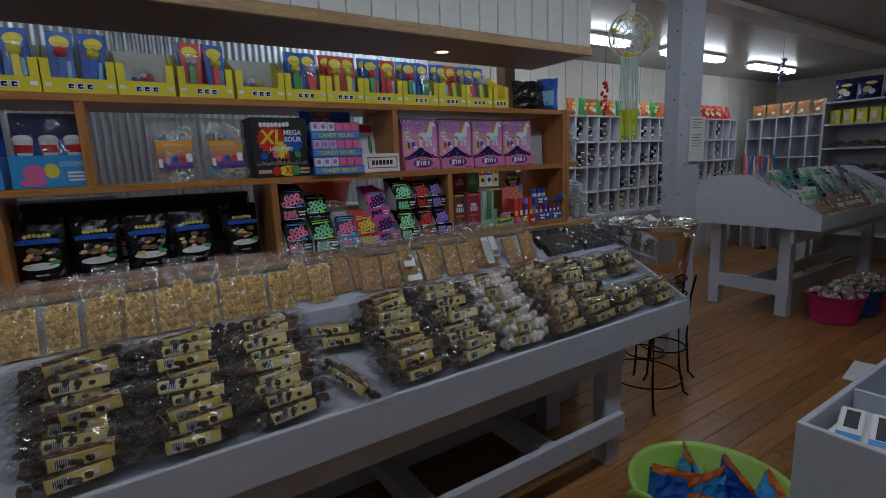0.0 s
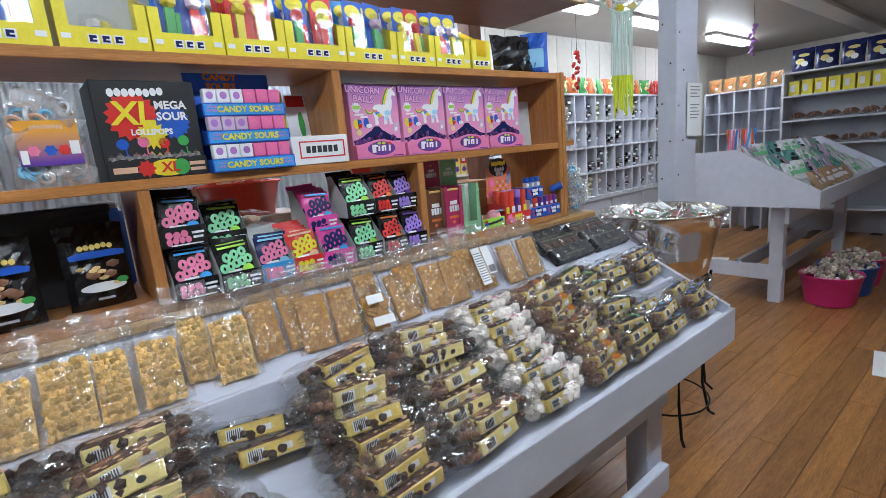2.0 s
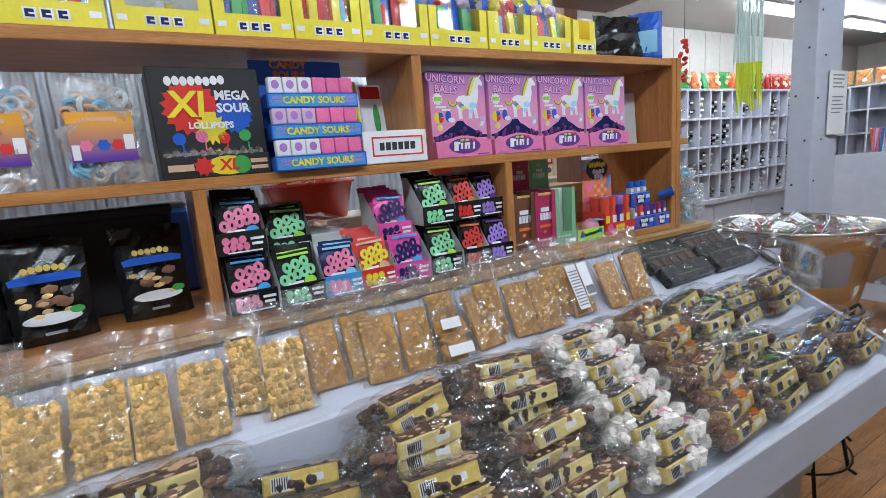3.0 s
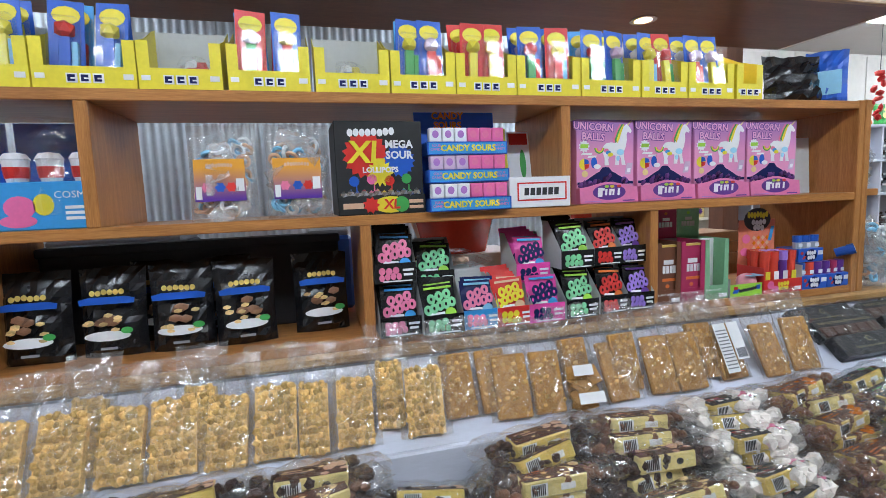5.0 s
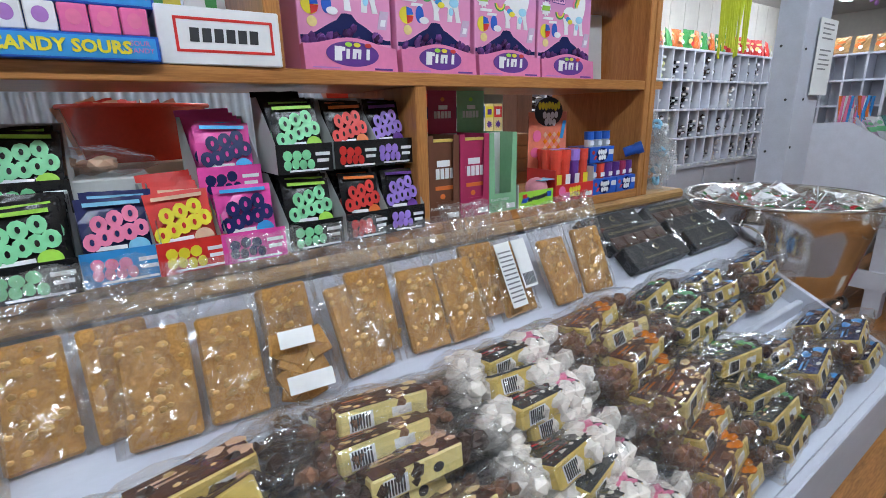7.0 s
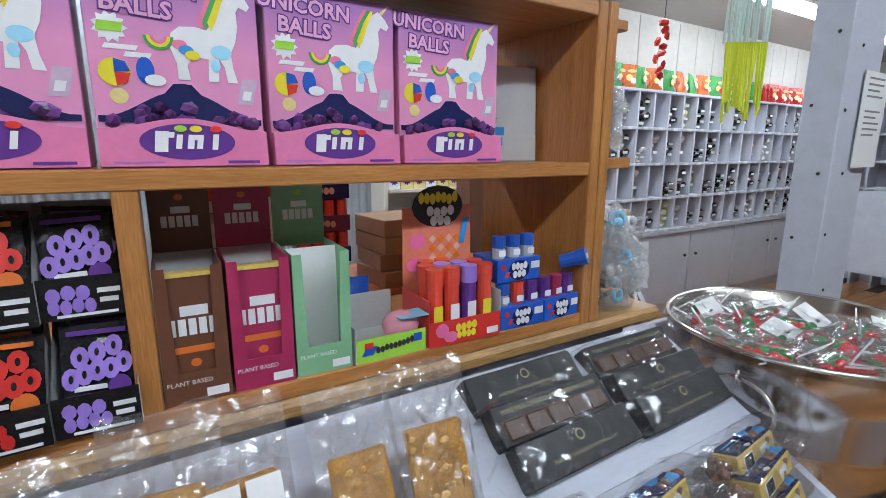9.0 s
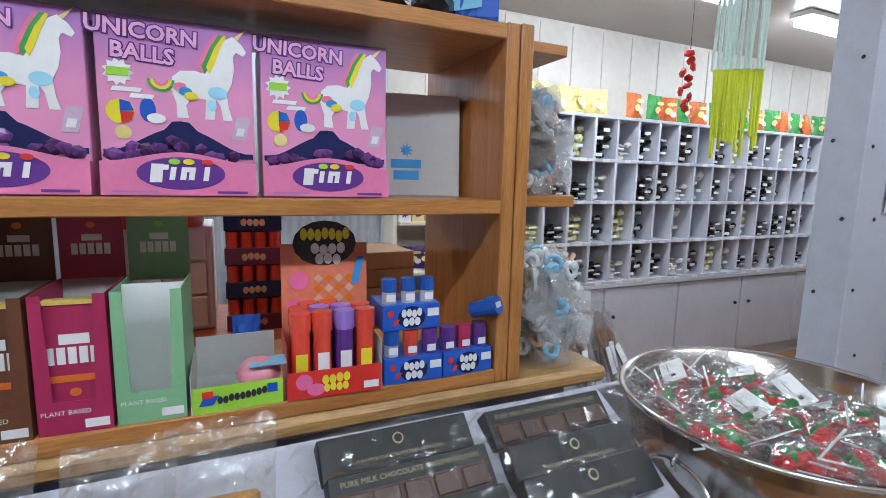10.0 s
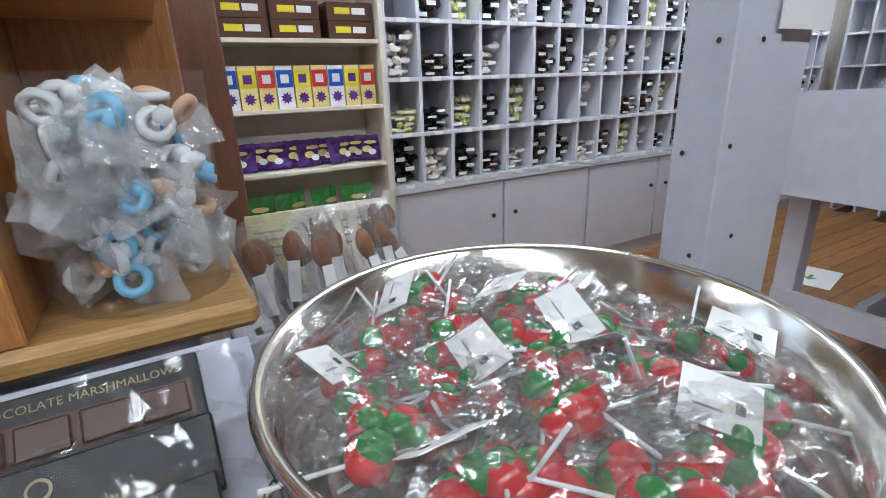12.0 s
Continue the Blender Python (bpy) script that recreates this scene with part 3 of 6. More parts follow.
for i in range(5):
    copy_thing(bags[5], pose(8.48, 3.18 - i * 0.26, 2.162, -8, 0, -90 + rc.uniform(-15, 15)))
for i in range(9):
    e = thing("yellow_carton", "small yellow sweet carton on the tall shelf", "carton", pose(8.42, 3.25 - i * 0.145, 1.8622, 0, 0, -90), "yellow cartons")
    part("carton", box(-0.06, 0.06, 0, 0.12, 0, 0.19, 0.002), YEL, e)
    part("print", flat([rect(-0.04, 0.05, 0.01, 0.14)], 0), WHITE, e)
tray0 = thing("candy_tray", "clear lidded tray of sweets on the tall shelf", "candy tray", pose(8.45, 3.2, 1.5422, 0, 0, -90), "candy trays")
b = bmesh.new()
for k in range(26):
    ball(b, (RNG.uniform(-0.07, 0.07), RNG.uniform(-0.06, 0.1), 0.03 + RNG.uniform(0, 0.05)), 0.022, 1)
part("sweets", b, CHOCM, tray0)
part("tray", box(-0.085, 0.085, -0.08, 0.12, 0, 0.05, 0.004), FILM_SOFT, tray0)
for z, n0 in ((1.5422, 1), (1.2222, 0), (0.8222, 0)):
    for i in range(n0, 7):
        copy_thing(tray0, pose(8.45, 3.2 - 0.19 * i, z, 0, 0, -90))

# cream shelf with cartons
cs = thing("cream_shelf", "cream painted shelf unit with chocolate cartons", "shelf", pose(0, 0, 0))
part("side", box(2.66, 2.685, 4.40, 4.60, 0, 2.05, 0.002), CREAM, cs)
part("side", box(3.50, 3.525, 4.40, 4.72, 0, 2.05, 0.002), CREAM, cs)
part("back", box(2.70, 3.50, 4.70, 4.72, 0, 2.05), CREAM, cs)
for z in (0.25, 0.66, 0.985, 1.29, 1.61, 2.03):
    part("shelf_board", box(2.705, 3.498, 4.41, 4.70, z, z + 0.02, 0.002), CREAM, cs)


def carton(name, label, w, d, h, col, m, pr=(), group=""):
    e = thing(name, label, "carton", m, group)
    part("carton", box(-w / 2, w / 2, 0, d, 0, h, 0.0015), col, e)
    for k, (polys, c) in enumerate(pr):
        part("print", flat(polys, -0.0003 * k), c, e)
    return e


for k in range(2):
    for i in range(3):
        carton("snack_carton", "brown chocolate carton stacked on the cream shelf", 0.235, 0.2, 0.085, COCOA, pose(2.85 + 0.245 * i + (0.03 if i == 2 else 0), 4.45, 1.6302 + 0.0865 * k),
               [([rect(-0.08, 0.03, 0.0, 0.06)], YEL), ([rect(0.01, 0.03, 0.08, 0.06)], WHITE)], "brown cartons")
for i in range(9):
    col, c2 = ((BLUE, WHITE), (YEL, PURP), (RED, WHITE))[i % 3]
    carton("treat_carton", "blue, yellow and red treat carton on the cream shelf", 0.08, 0.1, 0.2, GOLDP if i % 3 else WHITE, pose(2.75 + 0.086 * i, 4.45, 1.3102),
           [([rect(-0.038, 0.1, 0.038, 0.18)], col), ([burst(0, 0.05, 0.03)], PURP), ([rect(-0.02, 0.12, 0.02, 0.16)], c2)], "treat cartons")
pur = chip_bag(8, PURP, "shiny purple chocolate bag on the cream shelf", 0.14, 0.14)
for i in range(9):
    copy_thing(pur, pose(2.76 + 0.085 * i, 4.52 + 0.03 * (i % 2), 1.0062, -10, 0, rc.uniform(-40, 40)))
for i in range(4):
    copy_thing(bags[1], pose(2.8 + 0.18 * i, 4.5, 0.6812, -5, 0, rc.uniform(-30, 30)))
for t in bags + [pur]:
    for o in (*t.children_recursive, t):
        bpy.data.objects.remove(o)
tagged(part("brown_post", box(2.50, 2.60, 3.28, 3.38, 0, 2.75, 0.004), BROWN), "dark brown timber post", "post", kind="structure")


def erase(*tops):
    for t in tops:
        for o in (*t.children_recursive, t):
            bpy.data.objects.remove(o)


# ---- nougat and chocolate bars on the tray ----
def bar_pack(seed, lump, sleeve, tint, accent, label):
    """A bar of chunks in a card sleeve with bar code, picture and seal, in loose clear film."""
    rng = random.Random(seed)
    e = thing("nougat_bar", label, "sweet bar", pose(0, 0, -5), "wrapped bars on the sloping tray")
    b = bmesh.new()
    for k in range(34):
        x = rng.uniform(-0.094, 0.094)
        ball(b, (x, rng.uniform(-0.02, 0.018), 0.02 + rng.uniform(-0.009, 0.014)), rng.uniform(0.010, 0.015) * (1.4 if seed == 3 else 1), 1, (1.2, 1, 0.9), rng.random() * 3)
    part("chunks", b, lump, e)
    s = part("sleeve", box(-0.056, 0.060, -0.026, 0.022, 0.003, 0.040, 0.003), sleeve, e)
    top = Matrix.Translation((0, -0.002, 0.0405)) @ Matrix.Rotation(-math.pi / 2, 4, "X")

    def on_top(polys, name, mt):
        bm = flat(polys)
        bm.transform(top)
        part(name, bm, mt, s)
    on_top([rect(-0.054, -0.0225, 0.058, 0.0235)], "dark_panel", tint)
    on_top([rect(-0.042, 0.002 + 0.008 * k, 0.0 - 0.008 * k, 0.006 + 0.008 * k) for k in range(2)], "lettering_bar", accent)
    bm = bmesh.new()
    for k in range(7):
        ball(bm, (rng.uniform(0.022, 0.055), rng.uniform(-0.02, 0.018), 0.0405), rng.uniform(0.006, 0.011), 1, (1.2, 1, 0.3))
    part("picture", bm, {3: ROSE, 4: CORG, 5: GREEN, 6: SKY}.get(seed, PEACH if seed % 2 else NUT), s)
    bm = bmesh.new()
    for k in range(6):
        ball(bm, (rng.uniform(-0.05, 0.058), rng.uniform(-0.02, 0.018), 0.0405), rng.uniform(0.003, 0.006), 1, (1.2, 1, 0.3))
    part("nut_picture", bm, CREAM if seed in (3, 6) else NUT, s)
    part("white_patch", flat([rect(-0.044, 0.008, -0.014, 0.034), ], -0.0262), WHITE, s)
    part("bar_code", flat([rect(-0.042 + 0.0036 * k, 0.011, -0.0402 + 0.0036 * k, 0.033) for k in range(7)], -0.0274), INK, s)
    if seed == 7:
        part("seal", flat([oval(0.025, 0.021, 0.007, 0.007)], -0.0262), INK, s)
    else:
        part("price_sticker", flat([rect(0.01, 0.014, 0.036, 0.028)], -0.0262), WHITE, s)
    part("film", crinkle(0.195, 0.064, 0.052, seed, 13, 0.008, 0.032), FILM, e)
    return e


T = [bar_pack(1, CHOC, GOLD, COCOA, PEACH, "dark chocolate bar with gold sleeve in crinkled clear film"),
     bar_pack(2, CHOCM, GOLDP, COCOA, ORG, "milk chocolate nut bar with pale gold sleeve in clear film"),
     bar_pack(3, MARSH, GOLD, BLACKC, RED, "white marshmallow bar with black and gold sleeve in clear film"),
     bar_pack(4, CHOCM, GOLD, COCOA, CORG, "chocolate apricot bar with gold sleeve in clear film"),
     bar_pack(5, CHOC, GOLD, BLACKC, GREEN, "dark mint chocolate bar with green marks in clear film"),
     bar_pack(6, CHOCM, GOLD, NAVY, SKY, "chocolate bar with blue and gold sleeve in clear film"),
     bar_pack(7, CHOC, GOLDP, COCOA, PEACH, "dark chocolate bar with pale gold sleeve in crinkled film")]
rb = random.Random(21)


def lay(t, x, y, lift=0.0, yaw=0.0, tip=0.0):
    tilt = math.degrees(math.atan(SLF))
    copy_thing(t, Matrix.Translation((x, y, zf(y, lift))) @ pose(0, 0, 0, tilt, 0, 0) @ pose(0, 0, 0, 0, 0, yaw) @ pose(0, 0, 0, tip, 0, 0) @ Matrix.Diagonal((1.17, 1.0, 0.95, 1)))


COLUMNS = ((-0.10, (0, 6), 8), (0.155, (0, 6), 8), (0.405, (6, 1), 8), (0.875, (0, 1), 7), (1.12, (1, 6), 8), (1.385, (2, 2), 8), (1.635, (3, 1), 8), (1.84, (4, 4), 7))
for cx, kinds, n in COLUMNS:
    for k in range(n):
        y = 1.857 + k * 0.0435
        t = T[kinds[0] if (k * 7 + int(cx * 10)) % 3 else kinds[1]]
        lay(t, cx + rb.uniform(-0.014, 0.014), y, 0.030, 3 + rb.uniform(-6, 6), rb.uniform(-52, -30))
        lay(t, cx + rb.uniform(-0.025, 0.025), y + 0.02, 0.062, 4 + rb.uniform(-10, 10), rb.uniform(-50, -24))
        if k in (2, 4, 5, 6):
            lay(t, cx + rb.uniform(-0.025, 0.025), y + 0.025, 0.098, 4 + rb.uniform(-10, 10), rb.uniform(-52, -22))
for x, y, a, tp in ((0.64, 2.13, -10, -50), (0.66, 2.07, -6, -46), (0.62, 1.91, -62, -20)):
    lay(T[0], x, y, 0.028, a, tp)
for cx in (2.08, 2.335):
    for k in range(2):
        lay(T[5], cx + rb.uniform(-0.01, 0.01), 2.092 + k * 0.054, 0.028, 8 + rb.uniform(-6, 6), -48)
        lay(T[5], cx + rb.uniform(-0.01, 0.01), 2.115 + k * 0.04, 0.07, 4 + rb.uniform(-6, 6), -44)
    for k in range(3):
        lay(T[5], cx + rb.uniform(-0.02, 0.02), 1.862 + k * 0.056, 0.028, 4 + rb.uniform(-6, 6), -48)
    lay(T[5], cx - 0.02, 1.89, 0.07, 10, -42)
erase(*T)


# ---- brittle slabs in bags along the back step ----
def slab_pack(seed, clusters, w=0.102, h=0.168):
    rng = random.Random(seed)
    lab = "bag of golden nut and popcorn brittle in clear film" if clusters else "bag of flat peanut toffee brittle in clear film"
    e = thing("brittle_bag", lab, "brittle bag", pose(0, 0, -5), "brittle bags along the stand")
    if clusters:
        b = box(-w / 2 + 0.006, w / 2 - 0.006, -0.008, 0.01, 0.004, h - 0.006)
        for i in range(7):
            for j in range(11):
                ball(b, (-w / 2 + 0.012 + (w - 0.024) * (i + 0.35 * (j % 2)) / 6.35 + rng.uniform(-0.003, 0.003), -0.007, 0.010 + (h - 0.018) * j / 10 + rng.uniform(-0.003, 0.003)), rng.uniform(0.0068, 0.0105), 1, (1.15, 0.75, 0.95), rng.random() * 3)
        part("brittle", b, POPC, e)
    else:
        part("brittle", box(-w / 2 + 0.004, w / 2 - 0.004, -0.008, 0.008, 0.004, h, 0.004), TOFFEE, e)
        b = bmesh.new()
        for _ in range(26):
            ball(b, (rng.uniform(-w * 0.42, w * 0.42), -0.008, rng.uniform(0.012, h - 0.01)), rng.uniform(0.004, 0.0075), 1, (1.3, 0.35, 0.8), rng.random())
        part("nuts", b, TOFNUT, e)
    part("film", pillow(w + 0.022, h + 0.085, 0.044, 10, 15, 0.007, seed, 0.12, base=0.6), FILM_BAG, e)
    return e


SP = [slab_pack(31, True, 0.094, 0.152), slab_pack(32, True, 0.088, 0.146), slab_pack(33, False, 0.092, 0.152), slab_pack(34, False, 0.084, 0.15), slab_pack(35, True, 0.072, 0.15)]
BAGS = ((-0.235, 0, 0), (-0.135, 1, 0), (-0.035, 0, 0), (0.0, 4, 1), (0.065, 1, 0), (0.16, 0, 0), (0.20, 4, 1), (0.255, 1, 0), (0.35, 0, 0), (0.425, 4, 0), (0.512, 1, 0), (0.592, 4, 1), (0.665, 0, 0), (0.755, 3, 1),
        (0.876, 2, 0), (0.845, 3, 1), (0.966, 3, 0), (1.06, 3, 1), (1.17, 2, 0), (1.20, 3, 1), (1.287, 3, 0), (1.373, 2, 0), (1.435, 3, 1), (1.647, 3, 0), (1.752, 2, 0))
for x, k, back in BAGS:
    y = 2.226 + 0.026 * back + rb.uniform(-0.004, 0.004)
    copy_thing(SP[k], Matrix.Translation((x, y, zt(y, 0.038))) @ pose(0, 0, 0, -27 + rb.uniform(-4, 4) + 3 * back, 0, rb.uniform(-5, 5)))
lb = copy_thing(SP[2], Matrix.Translation((1.514, 2.236, zt(2.236, 0.038))) @ pose(0, 0, 0, -27, 0, 3))
lb["label"] = "bag of toffee brittle with pale printed nutrition label"
part("nutrition_label", flat([rect(-0.045, 0.02, -0.004, 0.15), rect(0.002, 0.05, 0.04, 0.15)], -0.028), PAPER, lb)
part("print_lines", flat([rect(-0.042, 0.03 + 0.009 * k, -0.008, 0.033 + 0.009 * k) for k in range(12)] + [rect(0.006 + 0.004 * k, 0.055, 0.008 + 0.004 * k, 0.08) for k in range(8)], -0.0292), INKG, lb)
bb = thing("broken_brittle_bag", "small bag of broken toffee brittle with white labels", "brittle bag", Matrix.Translation((1.057, 2.212, zt(2.212, 0.04))) @ pose(0, 0, 0, -30, 0, -4))
b = bmesh.new()
for k in range(11):
    g = box(-0.022, 0.022, -0.006, 0.004, -0.016, 0.016, 0.002)
    g.transform(Matrix.Translation((rb.uniform(-0.032, 0.032), 0.006 - 0.0016 * k, 0.024 + 0.007 * k)) @ Matrix.Rotation(rb.uniform(0, 3), 4, "Y"))
    me = bpy.data.meshes.new("piece")
    g.to_mesh(me)
    g.free()
    b.from_mesh(me)
    bpy.data.meshes.remove(me)
part("pieces", b, TOFFEE, bb)
part("film", pillow(0.12, 0.15, 0.05, 7, 8, 0.006, 5, 0.05), FILM, bb)
part("white_label", flat([rect(-0.03, 0.02, 0.035, 0.045), rect(-0.03, 0.085, 0.02, 0.11)], -0.031), PAPER, bb)
erase(*SP)


# ---- black marshmallow boxes ----
def marsh_box(open_window):
    e = thing("marshmallow_box", "black chocolate marshmallow box with clear window in glossy film" if open_window else "black chocolate marshmallow box with gold seal in glossy film", "chocolate box", pose(0, 0, -5), "black boxes on the stand step")
    c = part("carton", box(-0.125, 0.125, -0.014, 0.022, 0, 0.066, 0.002), BLACKC, e)
    if open_window:
        part("lettering", words("PURE MILK CHOCOLATE MARSHMALLOWS", 0.0112, 0, 0.052, -0.0142), DIMGOLD, c)
        part("window", flat([rect(-0.115, 0.006, 0.115, 0.040)], -0.0142), COCOA, c)
        for k in range(5):
            part("marshmallow", box(-0.112 + 0.046 * k, -0.072 + 0.046 * k, -0.0185, -0.0152, 0.007, 0.038, 0.002), CHOCBAR, c)
    else:
        part("seal", flat([oval(0.0, 0.046, 0.009, 0.009, 18)], -0.0142), DIMGOLD, c)
        part("seal_centre", flat([oval(0.0, 0.046, 0.0065, 0.0065, 18)], -0.0152), BLACKC, c)
        part("lettering", words("PURE MILK CHOCOLATE MARSHMALLOWS", 0.0075, 0, 0.022, -0.0142), DIMGOLD, c)
    part("film", crinkle(0.262, 0.050, 0.078, 3 if open_window else 4, 20, 0.008, 0.032), FILM_DARK, e, m=pose(0, 0.004, -0.003))
    return e


CHOCBAR = ink("chocolate_marshmallow", (0.075, 0.034, 0.022), 0.4)
MB = [marsh_box(True), marsh_box(False)]
for x, y, z, k in ((2.012, 2.232, 1.058, 1), (2.01, 2.296, 1.088, 0), (2.008, 2.366, 1.108, 1), (2.288, 2.232, 1.058, 1), (2.292, 2.286, 1.080, 1), (2.29, 2.358, 1.106, 0)):
    copy_thing(MB[k], Matrix.Translation((x, y, z)) @ pose(0, 0, 0, -46 + rb.uniform(-3, 3), 0, rb.uniform(-2, 2)))
erase(*MB)

# ---- steel bucket of lollipops on an iron stand ----
BC, BR, BZ = (2.737, 2.25), 0.29, 1.15
bucket = thing("steel_bucket", "large polished steel bucket with ring handles on an iron stand", "bucket", pose(BC[0], BC[1], 0))
part("shell", lathe([(0.0, 0.815), (0.205, 0.815), (0.212, 0.822), (0.235, 0.93), (0.2385, 0.936), (0.2395, 0.946), (0.262, 1.05), (0.283, BZ - 0.008), (0.29, BZ - 0.006), (0.295, BZ), (0.290, BZ + 0.006), (0.280, BZ), (0.256, 1.03), (0.232, 0.93), (0.20, 0.83), (0, 0.83)], 64), STEEL, bucket, smooth=True)
for a in (182, 2):
    ca, sa = math.cos(math.radians(a)), math.sin(math.radians(a))
    m = Matrix.Translation((0.279 * ca, 0.279 * sa, 1.085)) @ pose(0, 0, 0, 80, 0, a + 90)
    h = part("ring_handle", tube([(0.078 * math.cos(t), 0.062 * math.sin(t) - 0.058, 0) for t in [2 * math.pi * i / 20 for i in range(20)]], 0.0045, 8, True), STEEL, bucket, m=m, smooth=True)
    part("bracket", tube([(0.284 * ca + 0.01 * ca * math.sin(t), 0.284 * sa + 0.01 * sa * math.sin(t), 1.105 - 0.03 * t / 3) for t in [0.3 * i for i in range(11)]], 0.004, 6), STEEL, bucket, smooth=True)
istand = thing("bucket_stand", "black wrought iron stand with hooped legs", "stand", pose(BC[0] + 0.02, BC[1], 0))
part("top_hoop", tube(circle(0.225, 0.803), 0.008, 6, True), IRON, istand)
part("middle_hoop", tube(circle(0.12, 0.30), 0.005, 6, True), IRON, istand)
part("low_hoop", tube(circle(0.23, 0.15), 0.005, 6, True), IRON, istand)
for a in (228, 318, 48, 138):
    c, s = math.cos(math.radians(a)), math.sin(math.radians(a))
    part("leg", tube([(0.225 * c, 0.225 * s, 0.80), (0.20 * c, 0.20 * s, 0.5), (0.215 * c, 0.215 * s, 0.2), (0.25 * c, 0.25 * s, 0.03), (0.28 * c, 0.28 * s, 0.008)], 0.008, 6), IRON, istand)
b2 = thing("tin_pail", "galvanised pail on its own iron stand behind the bucket", "bucket", pose(3.13, 2.36, 0))
part("shell", lathe([(0.0, 0.62), (0.11, 0.62), (0.15, 0.90), (0.156, 0.905), (0.15, 0.91), (0.145, 0.90), (0.105, 0.63), (0, 0.63)], 36), STEEL, b2, smooth=True)
part("hoop", tube(circle(0.14, 0.61), 0.007, 6, True), IRON, b2)
part("low_hoop", tube(circle(0.15, 0.22), 0.006, 6, True), IRON, b2)
for a in (300, 60, 180):
    c, s = math.cos(math.radians(a)), math.sin(math.radians(a))
    part("leg", tube([(0.19 * c, 0.19 * s, 0.74), (0.165 * c, 0.165 * s, 0.6), (0.15 * c, 0.15 * s, 0.3), (0.17 * c, 0.17 * s, 0.05), (0.21 * c, 0.21 * s, 0.008)], 0.008, 6), IRON, b2)


def lolly_bag(seed):
    rng = random.Random(seed)
    e = thing("lollipop_bag", "clear bag of red and green ball lollipops with white tag", "lollipop bag", pose(0, 0, -5), "lollipop bags in the bucket")
    r, g, o, st = bmesh.new(), bmesh.new(), bmesh.new(), bmesh.new()
    for k in range(6):
        c = Vector((rng.uniform(-0.045, 0.045), rng.uniform(-0.03, 0.03), rng.uniform(0.018, 0.035)))
        rr = rng.uniform(0.018, 0.022)
        ax = Vector((rng.uniform(-1, 1), rng.uniform(-1, 1), rng.uniform(0.0, 0.8))).normalized()
        ball(r, c, rr, 2)
        ball(g, c + ax * rr * 0.42, rr * 0.82, 2)
        if k % 2 == 0:
            ball(o, c + ax * rr * 0.26, rr * 0.86, 2, (0.9, 0.9, 0.9))
        d = Vector((rng.uniform(-1, 1), rng.uniform(-1, 0.2), rng.uniform(-0.1, 0.1))).normalized()
        rod(st, c, c + d * 0.085, 0.002, 6)
    part("red_balls", r, CRED, e, smooth=True)
    part("green_caps", g, CGREEN, e, smooth=True)
    part("orange_bands", o, CORG, e, smooth=True)
    part("sticks", st, WHITE, e)
    a = rng.uniform(0, 360)
    if seed % 2:
        tag = part("tag", box(-0.024, 0.024, -0.034, 0.034, -0.0004, 0.0004), PAPER, e, m=Matrix.Translation((rng.uniform(-0.04, 0.04), rng.uniform(-0.05, 0.03), 0.062)) @ pose(0, 0, 0, rng.uniform(-30, 40), rng.uniform(-30, 30), a))
        part("print", box(-0.006, 0.004, -0.02, -0.012, 0.0005, 0.0009), INK, tag)
        part("print_lines", box(-0.009, -0.007, -0.002, 0.022, 0.0005, 0.0009), INKG, tag)
    f = pillow(0.16, 0.19, 0.075, 10, 11, 0.011, seed, 0.3)
    f.transform(Matrix.Translation((0, -0.075, 0.032)) @ Matrix.Rotation(-math.pi / 2, 4, "X") @ Matrix.Scale(-1, 4, (0, 0, 1)) @ Matrix.Translation((0, 0, -0.16)))
    part("film", f, FILM_LOLLY, e)
    return e


LB = [lolly_bag(s) for s in (41, 42, 43, 44)]
rl = random.Random(5)
spots = [(0, 0)] + [(0.105 * math.cos(a), 0.105 * math.sin(a)) for a in [2 * math.pi * i / 6 for i in range(6)]] + [(0.195 * math.cos(a), 0.195 * math.sin(a)) for a in [2 * math.pi * (i + 0.4) / 12 for i in range(12)]]
for i, (x, y) in enumerate(spots):
    r = math.hypot(x, y)
    copy_thing(LB[i % 4], Matrix.Translation((BC[0] + x, BC[1] + y, 1.098 - 0.25 * r * r - 0.14 * max(0.0, x) + rl.uniform(-0.01, 0.015))) @ pose(0, 0, 0, rl.uniform(-14, 14), rl.uniform(-14, 14), rl.uniform(0, 360)))
for i in range(7):
    a = 2 * math.pi * i / 7
    copy_thing(LB[(i + 1) % 4], Matrix.Translation((BC[0] + 0.13 * math.cos(a), BC[1] + 0.13 * math.sin(a), 1.02 - 0.1 * max(0.0, math.cos(a)))) @ pose(0, 0, 0, 0, 0, rl.uniform(0, 360)))
tagged(part("bucket_filling", cyl(0.21, 0.236, 0.93, 1.03, 32, BC), mat("mixed_sweets", (0.62, 0.42, 0.40), 0.4, var=0.5, scale=25, bump=0.5, bscale=40)), "packed lollipop bags deep in the bucket", "sweets", kind="stuff")
erase(*LB)


# ---- goods on the shelves ----
Z1, Z2, Z3 = 1.2062, 1.5232, 1.8232


